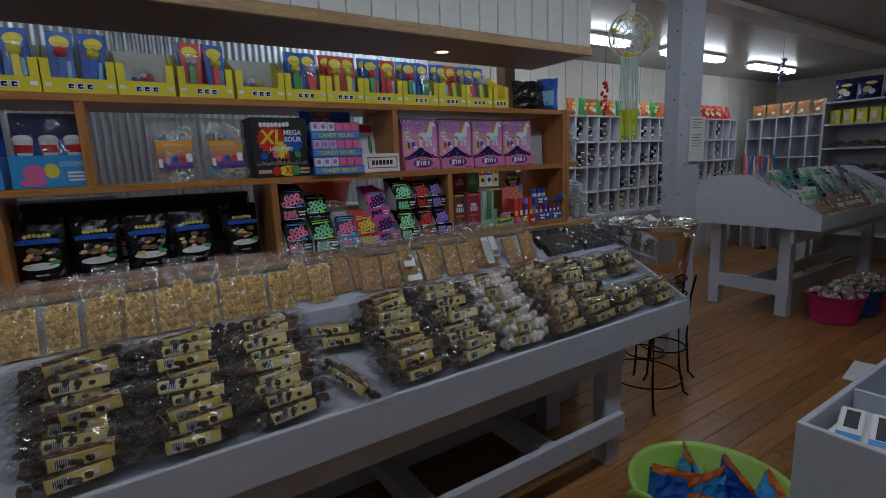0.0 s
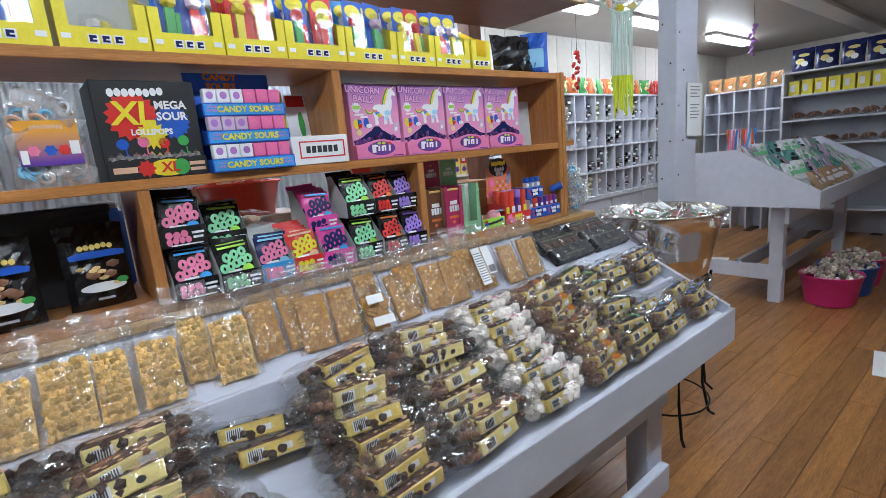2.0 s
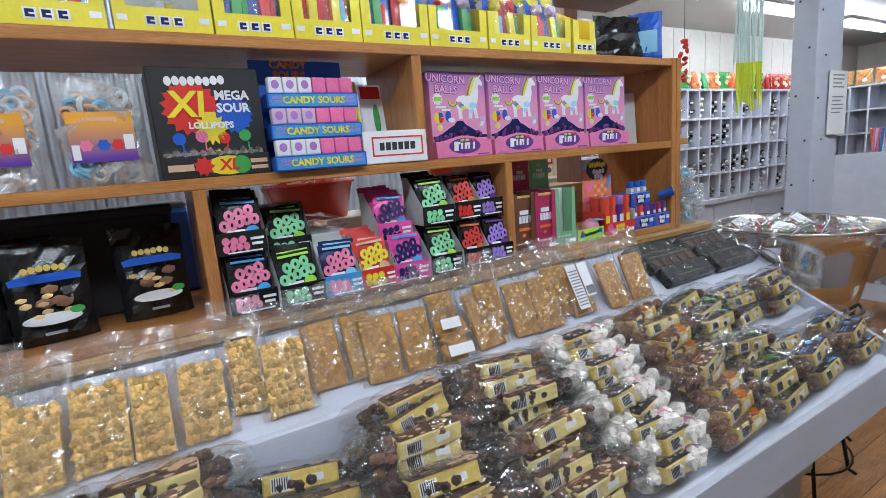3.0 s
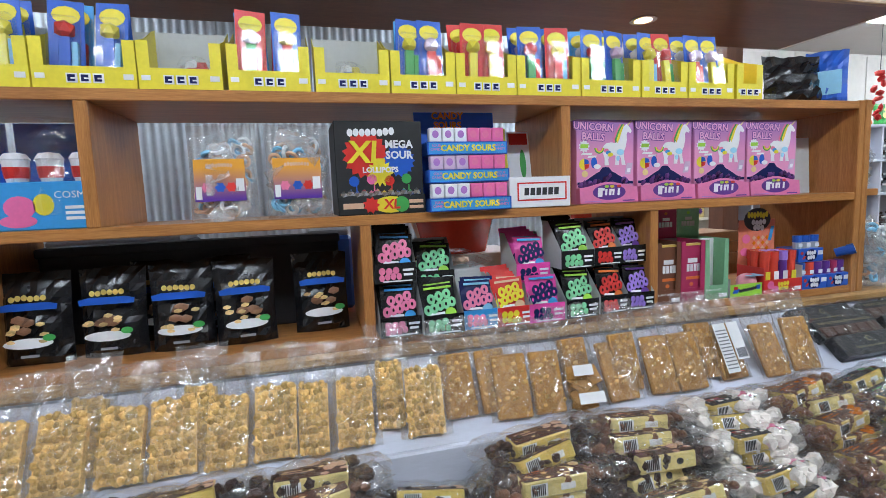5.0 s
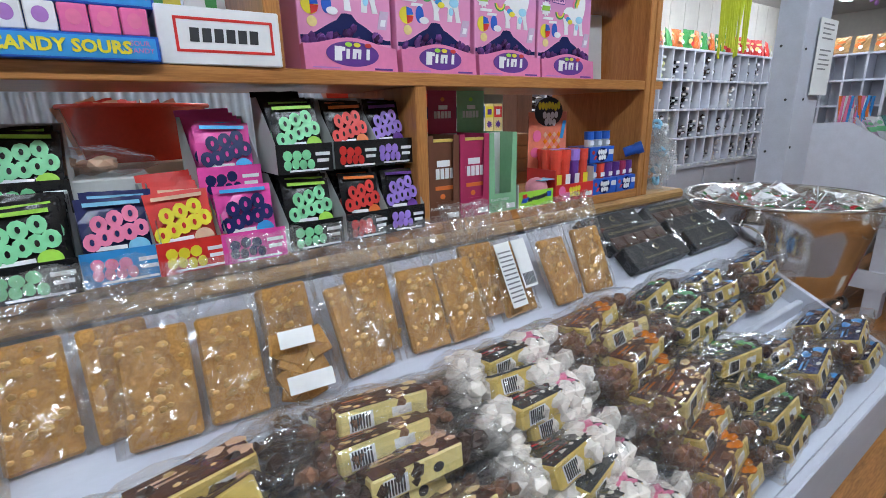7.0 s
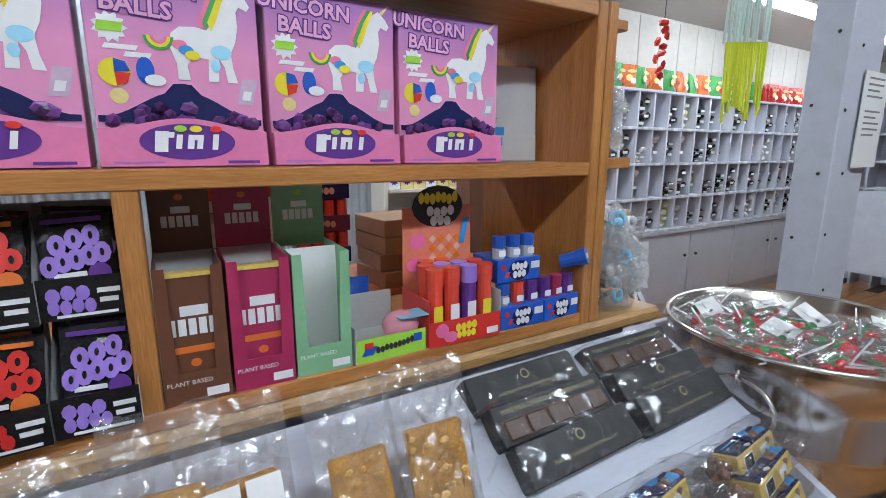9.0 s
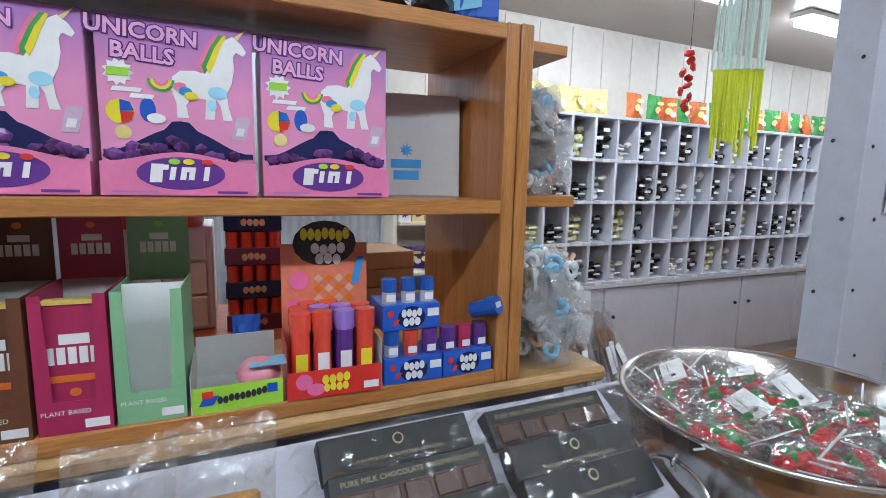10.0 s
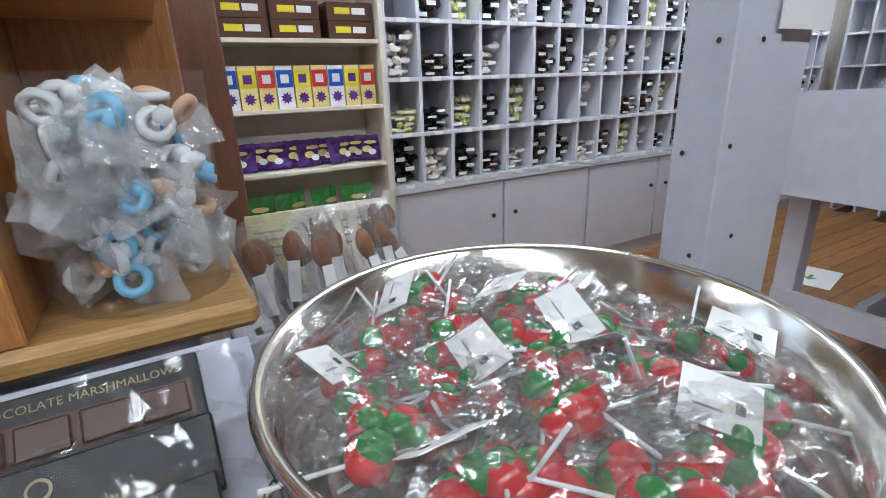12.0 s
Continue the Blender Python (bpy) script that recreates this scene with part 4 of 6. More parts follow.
def pez_box(x0, x1, seed, empty=False, bare=False):
    rng = random.Random(seed)
    w, d, h = x1 - x0 - 0.004, 0.17, 0.105
    e = thing("dispenser_box", "yellow card display box" + (" nearly empty of toy dispensers" if empty else " of carded toy dispensers"), "display box", pose((x0 + x1) / 2, YF + 0.012, Z3, 0, 0, rng.uniform(-1.2, 1.2)), "yellow display boxes")
    s = 0.024
    for k in (-1, 1):
        b = bmesh.new()
        pts = [(0, 0), (0, h), (d * 0.5, h + 0.03), (d, h + 0.075), (d, 0)]
        ra = [b.verts.new((k * w / 2, y, z)) for y, z in pts]
        rb_ = [b.verts.new((k * (w / 2 - 0.0015), y, z)) for y, z in pts]
        b.faces.new(ra)
        b.faces.new(rb_)
        for i in range(5):
            b.faces.new((ra[i], ra[(i + 1) % 5], rb_[(i + 1) % 5], rb_[i]))
        part("side_card", b, YEL, e)
    b = flat([[(-w / 2, 0), (w / 2, 0), (w / 2, h), (w / 2 - s, h), (w / 2 - s, h * 0.45), (-w / 2 + s, h * 0.45), (-w / 2 + s, h), (-w / 2, h)]], 0, 0.0016)
    part("front_card", b, YEL, e)
    part("back_card", box(-w / 2, w / 2, d - 0.002, d, 0, h + 0.07), CARD, e)
    part("floor_card", box(-w / 2, w / 2, 0, d, 0, 0.002), CARD, e)
    mk = 0.072 / 2
    part("brand_mark", flat([rect(-mk + 0.025 * k, 0.012, -mk + 0.021 + 0.025 * k, 0.032) for k in range(3)], -0.0018), WHITE, e)
    part("brand_mark_core", flat([rect(-mk + 0.003 + 0.025 * k, 0.015, -mk + 0.017 + 0.025 * k, 0.029) for k in range(3)], -0.0028), NAVY, e)
    part("brand_mark_gap", flat([rect(-mk + 0.009 + 0.025 * k, 0.0195, -mk + 0.018 + 0.025 * k, 0.0225) for k in range(3)], -0.0038), WHITE, e)
    part("price_sticker", flat([rect(w / 2 - 0.026, 0.02, w / 2 - 0.006, 0.032), rect(-w / 2 + 0.006, 0.02, -w / 2 + 0.024, 0.031)], -0.0018), WHITE, e)
    if bare:
        return
    n = 2
    for i in range(n):
        x = (-0.5 + (i + 0.5) / n) * (w - 2 * s) * 1.15
        for j in range(1 if empty else 2):
            if empty:
                m = pose(0, 0.06, 0.03, -58, 20 * i, 0)
            else:
                m = pose(x + rng.uniform(-0.006, 0.006), 0.022 + 0.05 * j, 0.03 + 0.012 * j, -7, rng.uniform(-4, 4), rng.uniform(-8, 8))
            c1 = rng.choice((SKY, BLUE, RED, BLUE))
            bl = part("blister_card", box(-0.034, 0.034, 0.008, 0.0095, 0.0, 0.17, 0.0006), c1, e, m=m)
            part("header", flat([oval(0, 0.138, 0.027, 0.02, 12)], 0.008), YEL, bl)
            part("stem", box(-0.011, 0.011, -0.008, 0.006, 0.005, 0.085, 0.001), rng.choice((BLUE, RED, GREEN, YEL)), bl)
            hd = ball(bmesh.new(), (0, -0.002, 0.102), 0.021, 1)
            part("cap", hd, rng.choice((RED, YEL, SKIN, WHITE)), bl)
            part("tablets", box(0.012, 0.024, -0.006, 0.006, 0.02, 0.075, 0.001), rng.choice((RED, GREEN, PALEB)), bl)
            part("blister", box(-0.030, 0.030, -0.025, 0.0075, 0.004, 0.127, 0.008), JARCLEAR, bl)


PX = (-0.62, -0.46, -0.28, -0.10, 0.10, 0.283, 0.478, 0.662, 0.833, 1.003, 1.195, 1.39, 1.552, 1.72)
for i in range(len(PX) - 1):
    pez_box(PX[i], PX[i + 1] - (0.008 if i in (4, 5) else 0), 100 + i, empty=i in (3 + 1, 6))
pez_box(1.727, 1.83, 140, bare=True)

ch = thing("coffee_bag", "black and blue foil bag slumped on the shelf top", "foil bag", pose(2.06, 2.56, Z3, -6, 0, -8))
part("bag", pillow(0.22, 0.165, 0.12, 9, 9, 0.01, 51), BLACKP, ch)
ch2 = thing("coffee_bag", "blue and black foil bag with a pale panel", "foil bag", pose(2.19, 2.55, Z3, -4, 0, -50))
part("bag", pillow(0.12, 0.185, 0.07, 8, 9, 0.006, 52), BLUE, ch2)
part("panel", flat([rect(-0.04, 0.03, 0.04, 0.11)], -0.034), PALEB, ch2)

# blue fizzy-powder cartons
for x in (-0.115, -0.345):
    e = thing("novelty_drink_carton", "blue card display carton of toy drink cups in film", "display carton", pose(x, YF + 0.03, Z2))
    part("tray_card", box(-0.105, 0.105, 0, 0.15, 0, 0.105, 0.002), SKY, e)
    part("back_card", box(-0.105, 0.105, 0.14, 0.15, 0.105, 0.25), BLUE, e)
    part("print", flat([oval(-0.045, 0.05, 0.03, 0.025), oval(-0.05, 0.02, 0.035, 0.014)], 0), PINK, e)
    part("print_face", flat([oval(0.0, 0.055, 0.02, 0.024)], 0), YEL, e)
    part("lettering", words("COSMIC", 0.022, 0.062, 0.075), WHITE, e)
    part("print_lines", flat([rect(0.04, 0.02 + 0.012 * k, 0.09, 0.027 + 0.012 * k) for k in range(3)], 0), WHITE, e)
    for k in range(3):
        cup = part("cup", lathe([(0, 0), (0.018, 0), (0.026, 0.06), (0.028, 0.062), (0.02, 0.075), (0, 0.078)], 14), WHITE, e, m=pose(-0.066 + 0.066 * k, 0.05, 0.095))
        part("cup_band", lathe([(0.0225, 0.02), (0.0255, 0.045)], 14), RED, cup)
    part("film", pillow(0.215, 0.25, 0.17, 8, 9, 0.006, int(60 + x * 10)), FILM, e, m=pose(0, 0.075, 0.004))


def ring_candy(b, c, rng):
    bmesh.ops.create_cone(b, segments=8, radius1=0.017, radius2=0.014, depth=0.008, cap_ends=True, matrix=Matrix.Translation(c) @ Euler((rng.uniform(0, 3), rng.uniform(0, 3), 0)).to_matrix().to_4x4())


def torus(b, c, R, r, rng, n=10):
    t = tube(circle(R, 0, n), r, 5, True)
    t.transform(Matrix.Translation(c) @ Euler((rng.uniform(0, 3), rng.uniform(0, 3), 0)).to_matrix().to_4x4())
    me = bpy.data.meshes.new("ring")
    t.to_mesh(me)
    t.free()
    b.from_mesh(me)
    bpy.data.meshes.remove(me)


for x in (0.247, 0.424):
    e = thing("jelly_ring_bag", "clear bag of wrapped candy rings with orange and purple label", "sweet bag", pose(x, YF + 0.07, Z2, -4, 0, -3))
    rng = random.Random(int(x * 1000))
    for mt, nm in ((CREMEC, "white_rings"), (PALEB, "blue_rings"), (PEACH, "peach_rings")):
        b = bmesh.new()
        for _ in range(16):
            torus(b, (rng.uniform(-0.055, 0.055), rng.uniform(-0.025, 0.02), rng.uniform(0.02, 0.19)), 0.014, 0.005, rng)
        part(nm, b, mt, e)
    part("label", flat([rect(-0.057, 0.045, 0.057, 0.145)], -0.043), JELLYLABEL, e)
    part("label_title", flat(bubbles(0.0, 0.130, 0.06, 0.010, 9, rng), -0.044), PEACH, e)
    for q, cc in ((-0.03, ROSE), (0.0, BLUE), (0.025, RED)):
        part("label_picture", flat([burst(q, 0.078, 0.013, 6, 0.75)], -0.044), cc, e)
    part("bar_code_patch", flat([rect(-0.054, 0.05, -0.041, 0.080)], -0.0445), WHITE, e)
    part("price_patch", flat([rect(0.036, 0.068, 0.054, 0.098)], -0.0445), WHITE, e)
    for rr in range(14):
        f = pillow(0.05, 0.055, 0.014, 4, 4, 0.005, rng.randrange(999))
        part("wrapper", f, FILM_WHITE, e, m=Matrix.Translation((rng.uniform(-0.04, 0.04), -0.02, rng.uniform(0.03, 0.19))) @ Euler((rng.uniform(-0.6, 0.6), rng.uniform(0, 6), rng.uniform(-0.6, 0.6))).to_matrix().to_4x4())
    part("film", pillow(0.16, 0.235, 0.085, 9, 10, 0.006, int(x * 100), base=0.5), FILM_MID, e)

# big black lollipop carton
e = thing("lollipop_carton", "black lollipop display carton with bright burst print", "display carton", pose(0.627, YF + 0.02, Z2, 0, 0, 2))
part("carton", box(-0.112, 0.112, 0.004, 0.16, 0, 0.235, 0.002), BLACKC, e)
part("lip", box(-0.112, 0.112, -0.012, 0.004, 0, 0.048, 0.002), BLACKC, e)
part("burst_red", flat([burst(-0.035, 0.15, 0.06, 17, 0.82)], 0.004), RED, e)
part("burst_yellow", flat([burst(0.0, 0.105, 0.036, 15, 0.7)], 0.003), YEL, e)
part("burst_blue", flat([burst(0.05, 0.135, 0.042, 17, 0.82)], 0.0035), BLUE, e)
part("lettering_large", words("XL", 0.075, -0.035, 0.155, 0.0016, shear=0.1, weight=0.002), YEL, e)
part("lettering", words("MEGA\nSOUR", 0.027, 0.05, 0.162, 0.0016, weight=0.001), WHITE, e)
part("lettering_small", words("LOLLIPOPS", 0.019, 0.0, 0.112, 0.0012, weight=0.0008), WHITE, e)
part("brand_bar", flat(bubbles(-0.02, 0.208, 0.12, 0.02, 8, RNG), 0.0035), WHITE, e)
for k, c in enumerate((BLUE, PINK, RED, GREEN)):
    part("lolly_print", flat([oval(-0.068 + 0.045 * k, 0.085 + 0.004 * (k % 2), 0.013, 0.013), rect(-0.064 + 0.045 * k, 0.052, -0.061 + 0.045 * k, 0.074)], 0.003), c, e)
part("lip_print", flat([oval(0.02, 0.024, 0.045, 0.021)], -0.012), YEL, e)
part("lip_print_green", flat([oval(0.048, 0.024, 0.02, 0.02)], -0.0126), GREEN, e)
part("lip_print_red", flat([burst(-0.03, 0.024, 0.022, 9, 0.7)], -0.0132), RED, e)
part("lip_lettering", words("XL", 0.034, 0.022, 0.024, -0.0142, shear=0.1, weight=0.001), RED, e)
part("lip_brand", flat([rect(-0.1, 0.016, -0.05, 0.030), rect(0.068, 0.012, 0.105, 0.020), rect(0.068, 0.026, 0.105, 0.035)], -0.0132), PEACH, e)
b = bmesh.new()
for k in range(12):
    ball(b, (-0.095 + 0.017 * k, -0.002, 0.05 + 0.004 * (k % 2)), 0.012, 1)
part("wrapped_lollies", b, STEEL, e)

# tiered sour-candy boxes
for k in range(3):
    e = thing("sour_candy_tray", "blue card tray of pink and lilac candy packets, stacked", "display tray", pose(0.855 + 0.005 * k, YF - 0.02 + 0.022 * k, Z2 + 0.074 * k), "stacked sour candy trays")
    part("tray_card", box(-0.112, 0.112, 0, 0.15, 0, 0.034, 0.001), BLUE, e)
    part("panel", flat([rect(-0.108, 0.003, 0.108, 0.031)], 0), SKY, e)
    part("lettering", words("CANDY SOURS", 0.0225, 0.0, 0.0165, -0.001, weight=0.0009), YEL, e)
    part("lettering_side", words("SOUR\nCANDY", 0.0095, -0.088, 0.0185, -0.001), PINK, e)
    part("lettering_side", words("SOUR\nCANDY", 0.0095, 0.088, 0.0185, -0.001), PINK, e)
    for i in range(6):
        pk_ = part("packet", box(-0.0165, 0.0165, 0.006, 0.03, 0.034, 0.071, 0.002), (WHITE if i < 3 and k != 1 else SKIN) if i < 3 else PINK, e, m=pose(-0.088 + 0.035 * i, 0, 0))
        part("packet_print", flat([oval(0, 0.054, 0.009, 0.01)], 0.006), LILAC if i < 3 else ROSE, pk_)
e = thing("header_card", "blue header card behind the stacked candy trays", "header card", pose(0.85, YF + 0.085, Z2, -3, 0, 0))
part("card", box(-0.115, 0.115, 0, 0.003, 0, 0.270), BLUE, e)
part("lettering", words("CANDY\nSOURS", 0.026, -0.02, 0.247, 0, weight=0.0012), CORG, e)
e = thing("novelty_card", "yellow and red carded novelty sweets leaning in the shelf", "carded sweets", pose(1.035, YF + 0.14, Z2, -10, 0, 0))
part("card", box(-0.07, 0.0, 0, 0.003, 0, 0.24), YEL, e)
part("card", box(0.005, 0.075, 0, 0.003, 0, 0.23), WHITE, e)
part("print", flat([rect(0.01, 0.19, 0.07, 0.225), rect(0.01, 0.05, 0.07, 0.075)], 0), RED, e)
part("print_green", flat([oval(-0.04, 0.12, 0.012, 0.05), oval(0.05, 0.13, 0.01, 0.045)], 0), GREEN, e)
e = thing("white_sweet_box", "white sweet box with red frame print on the shelf", "carton", pose(1.062, YF - 0.005, Z2, 0, 0, -2))
part("carton", box(-0.093, 0.087, 0, 0.12, 0, 0.083, 0.0015), WHITE, e)
part("red_frame", flat([rect(-0.07, 0.064, 0.075, 0.068), rect(-0.07, 0.018, 0.075, 0.022), rect(-0.07, 0.018, -0.066, 0.068), rect(0.071, 0.018, 0.075, 0.068)], 0), RED, e)
part("brand_mark", flat([rect(-0.05 + 0.0175 * k, 0.033, -0.037 + 0.0175 * k, 0.053, 0.001) for k in range(6)], 0), INK, e)

# pink display boxes
UNIPRINT = fade_print("pink_to_violet_print", (0.76, 0.30, 0.53), (0.36, 0.17, 0.50), 0.15, 0.245)
LIPPINK = ink("deep_pink_card", (0.72, 0.20, 0.40))
HORSE = [(-.010, .150), (-.008, .168), (.002, .177), (.020, .179), (.034, .176), (.045, .190), (.053, .212), (.062, .226), (.072, .232), (.084, .222), (.090, .212), (.086, .206), (.076, .210), (.072, .203), (.073, .185), (.069, .165),
         (.062, .150), (.064, .130), (.069, .112), (.056, .112), (.053, .132), (.047, .142), (.045, .112), (.032, .112), (.034, .140), (.016, .142), (.008, .130), (.011, .112), (-.004, .112), (-.004, .132)]


def unicorn_box(x, yaw):
    e = thing("sweet_display_box", "pink and lilac display box of sweets with horse print", "display box", pose(x, YF + 0.055, Z2, 0, 0, yaw), "pink display boxes")
    w = 0.197
    h = w / 2
    c = part("carton", box(-h, h, 0, 0.19, 0, 0.245, 0.0015), UNIPRINT, e)
    arch = [(-h + 0.003, 0.056), (h - 0.003, 0.056), (h - 0.003, 0.064)] + [(0.085 - 0.17 * i / 16, 0.064 + 0.034 * math.sin(math.pi * i / 16) ** 1.6 + (0.009 if i in (7, 8, 9) else 0)) for i in range(17)] + [(-h + 0.003, 0.064)]
    part("window", flat([arch], -0.0002), NAVY, c)
    b = bmesh.new()
    for i in range(20):
        px = RNG.uniform(-0.085, 0.085)
        ball(b, (px, -0.004, 0.054 + RNG.uniform(0.0, 0.028) * math.cos(px * 17)), 0.010, 1, (1.3, 0.5, 1), RNG.random())
    part("wrapped_balls", b, BALLFOIL, c)
    edge = [(h - 2 * h * i / 16, 0.046 + 0.015 * math.sin(math.pi * i / 16) ** 2) for i in range(17)]
    lip = part("lip", flat([[(-h, 0), (h, 0)] + edge], -0.0185, 0.002), LIPPINK, e, m=pose(0, 0, 0, -5))
    for k in (-1, 1):
        part("lip_side", box(k * h - (0.0015 if k > 0 else 0), k * h + (0 if k > 0 else 0.0015), -0.0185, -0.0005, 0, 0.046), LIPPINK, lip)
    part("logo_oval", flat([oval(0, 0.031, 0.056, 0.023, 28)], -0.0206), PURP, lip)
    for k, (lx, lw, lh) in enumerate(((-0.033, 0.0075, 0.026), (-0.013, 0.0035, 0.018), (0.006, 0.009, 0.018), (0.030, 0.0035, 0.020))):
        part("logo_mark", flat([rect(lx - lw, 0.031 - lh / 2, lx + lw, 0.031 + lh / 2, 0.003)], -0.0216), WHITE, lip)
    part("logo_mark", flat([rect(-0.026, 0.036, -0.017, 0.043, 0.001)], -0.0216), WHITE, lip)
    part("logo_gap", flat([rect(0.0045, 0.021, 0.0075, 0.033, 0.002)], -0.0228), PURP, lip)
    for lx, lc in ((-0.012, LIME), (0.006, YEL), (0.030, RED)):
        part("logo_dot", flat([oval(lx + 0.003, 0.0475, 0.0075, 0.0042, 12, 0.2)], -0.0228), lc, lip)
    part("small_print", flat([rect(-0.085, 0.004, -0.03, 0.0062)], -0.0206), LILAC, lip)
    part("small_print", flat([rect(0.045, 0.003, 0.086, 0.0066)], -0.0206), PURP, lip)
    part("horse_print", flat([HORSE], -0.0004), WHITE, c)
    for q, cc in ((0.0, YEL), (-0.006, GREEN), (-0.012, ROSE)):
        part("mane_print", flat([[(.040 + q, .176), (.047 + q, .190), (.055 + q, .212), (.064 + q * 0.6, .231), (.060 + q, .232), (.048 + q, .214), (.036 + q, .186)]], -0.0012 - q * 0.03), cc, c)
    part("horn_print", flat([[(.073, .230), (.079, .228), (.091, .244)]], -0.0006), GOLDP, c)
    part("coat_shade", flat([oval(.050, .150, .013, .009, 12)], -0.0014), AQUA, c)
    part("coat_shade", flat([oval(.042, .132, .006, .008, 10)], -0.0014), AQUA, c)
    for q, cc in ((0, ROSE), (1, SKY), (2, YEL)):
        part("saddle_print", flat([oval(.001 + .007 * q, .155 - .006 * q, .009, .006, 12, 0.6)], -0.0016 - 0.0002 * q), cc, c)
    for rr, cc in ((0.017, GREEN), (0.0135, YEL), (0.0095, ROSE), (0.006, UNIPRINT)):
        part("rainbow_print", flat([[(-.022 + rr * math.cos(math.pi + math.pi * i / 10), .163 + rr * math.sin(math.pi + math.pi * i / 10)) for i in range(11)]], -0.0016 + rr * 0.05), cc, c)
    part("lettering_edge", words("UNICORN\nBALLS", 0.029, -0.042, 0.209, -0.0002, rot=-0.06, weight=0.0026), PURP, c)
    part("lettering", words("UNICORN\nBALLS", 0.029, -0.042, 0.209, -0.0010, rot=-0.06, weight=0.0008), PASTEL, c)
    part("burst_print", flat([burst(-0.073, 0.168, 0.019, 11, 0.72)], -0.0004), WHITE, c)
    part("burst_core", flat([rect(-0.087, 0.163, -0.061, 0.174, 0.002)], -0.0016), LIME, c)
    part("flavour_line", flat([rect(-0.083, 0.143, -0.048, 0.149, 0.003)], -0.0004), WHITE, c)
    part("flavour_line", flat([rect(-0.062, 0.135, -0.034, 0.141, 0.003)], -0.0004), WHITE, c)
    part("ball_print", flat([oval(-0.073, 0.116, 0.017, 0.0165, 20)], -0.0004), YEL, c)
    part("ball_patch", flat([[(-.073, .116), (-.0565, .118), (-.061, .129), (-.073, .132)]], -0.0016), BLUE, c)
    part("ball_patch", flat([[(-.073, .116), (-.072, .100), (-.060, .105), (-.0565, .116)]], -0.0016), RED, c)
    part("half_ball", flat([oval(-0.040, 0.120, 0.010, 0.0165, 16, 0.3)], -0.0004), BLUE, c)
    part("half_ball_filling", flat([oval(-0.030, 0.109, 0.012, 0.007, 12)], -0.0016), WHITE, c)
    part("badge_print", flat([oval(-0.071, 0.088, 0.010, 0.0095, 14)], -0.0004), GOLDP, c)
    part("sachet_print", flat([rect(0.066, 0.084, 0.086, 0.118, 0.008)], -0.0004), SKIN, c)
    part("sachet_mark", flat([rect(0.072, 0.090, 0.083, 0.102, 0.003)], -0.0016), WHITE, c)


BALLFOIL = ink("purple_sweet_foil", (0.13, 0.05, 0.20), 0.22, island=0.6)
for k in range(4):
    unicorn_box(1.302 + 0.2075 * k, 1.5 - k)
e = thing("grey_carton", "pale grey card carton leaning behind the pink boxes", "carton", pose(2.12, YF + 0.16, Z2, -4, 0, -10))
part("carton", box(-0.09, 0.09, 0, 0.08, 0, 0.2, 0.002), CARD, e)
part("print", flat([burst(-0.02, 0.09, 0.014, 9, 0.5), rect(-0.05, 0.055, 0.01, 0.072), rect(-0.045, 0.032, 0.005, 0.05)], 0), SKY, e)


# ---- black chocolate pouches ----
def choc_pouch(m, seed):
    rng = random.Random(seed)
    e = thing("chocolate_pouch", "glossy black stand-up pouch with blue band and chocolate picture", "pouch", m, "black chocolate pouches")
    part("pouch", pillow(0.145, 0.215, 0.08, 9, 11, 0.005, seed, 0.02), BLACKP, e)
    part("band", flat([[(-0.058, 0.130), (0.058, 0.130), (0.06, 0.142), (0.04, 0.147), (-0.04, 0.147), (-0.06, 0.142)]], -0.041), BLUE, e)
    part("gold_mark", flat(bubbles(0, 0.158, 0.075, 0.014, 6, rng), -0.039), GOLD, e)
    b = bmesh.new()
    for k in range(5):
        ball(b, (rng.uniform(-0.03, 0.03), -0.044, 0.09 + rng.uniform(-0.01, 0.025)), 0.013, 1, (1.3, 0.25, 0.8))
    part("choc_picture", b, CHOCM, e)
    b = bmesh.new()
    for k in range(8):
        ball(b, (rng.uniform(-0.045, 0.045), -0.047, 0.06 + rng.uniform(-0.008, 0.05)), 0.008, 1, (1.4, 0.25, 0.7))
    part("nut_picture", b, NUT, e)
    part("cream_picture", flat([oval(0.0, 0.055, 0.05, 0.012)], -0.047), WHITE, e)
    part("leaf_picture", flat([oval(0.042, 0.066, 0.013, 0.008)], -0.048), GREEN, e)
    part("print", flat([rect(-0.018, 0.022, 0.018, 0.028)], -0.044), INKG, e)


for i, (x, y) in enumerate(((-0.19, 2.56), (-0.03, 2.56), (0.125, 2.55), (0.272, 2.55), (0.462, 2.60), (-0.45, 2.56), (0.2, 2.68), (0.05, 2.68))):
    choc_pouch(pose(x, y, Z1, -5, 0, RNG.uniform(-5, 8)), 200 + i)


e = thing("storage_crate", "black plastic crate behind the pouches", "crate", pose(0.1, 2.70, Z1))
part("crate", box(-0.34, 0.42, 0, 0.07, 0, 0.25, 0.006), INK, e)
part("rim", box(-0.345, 0.425, -0.004, 0.074, 0.235, 0.26, 0.004), INK, e)

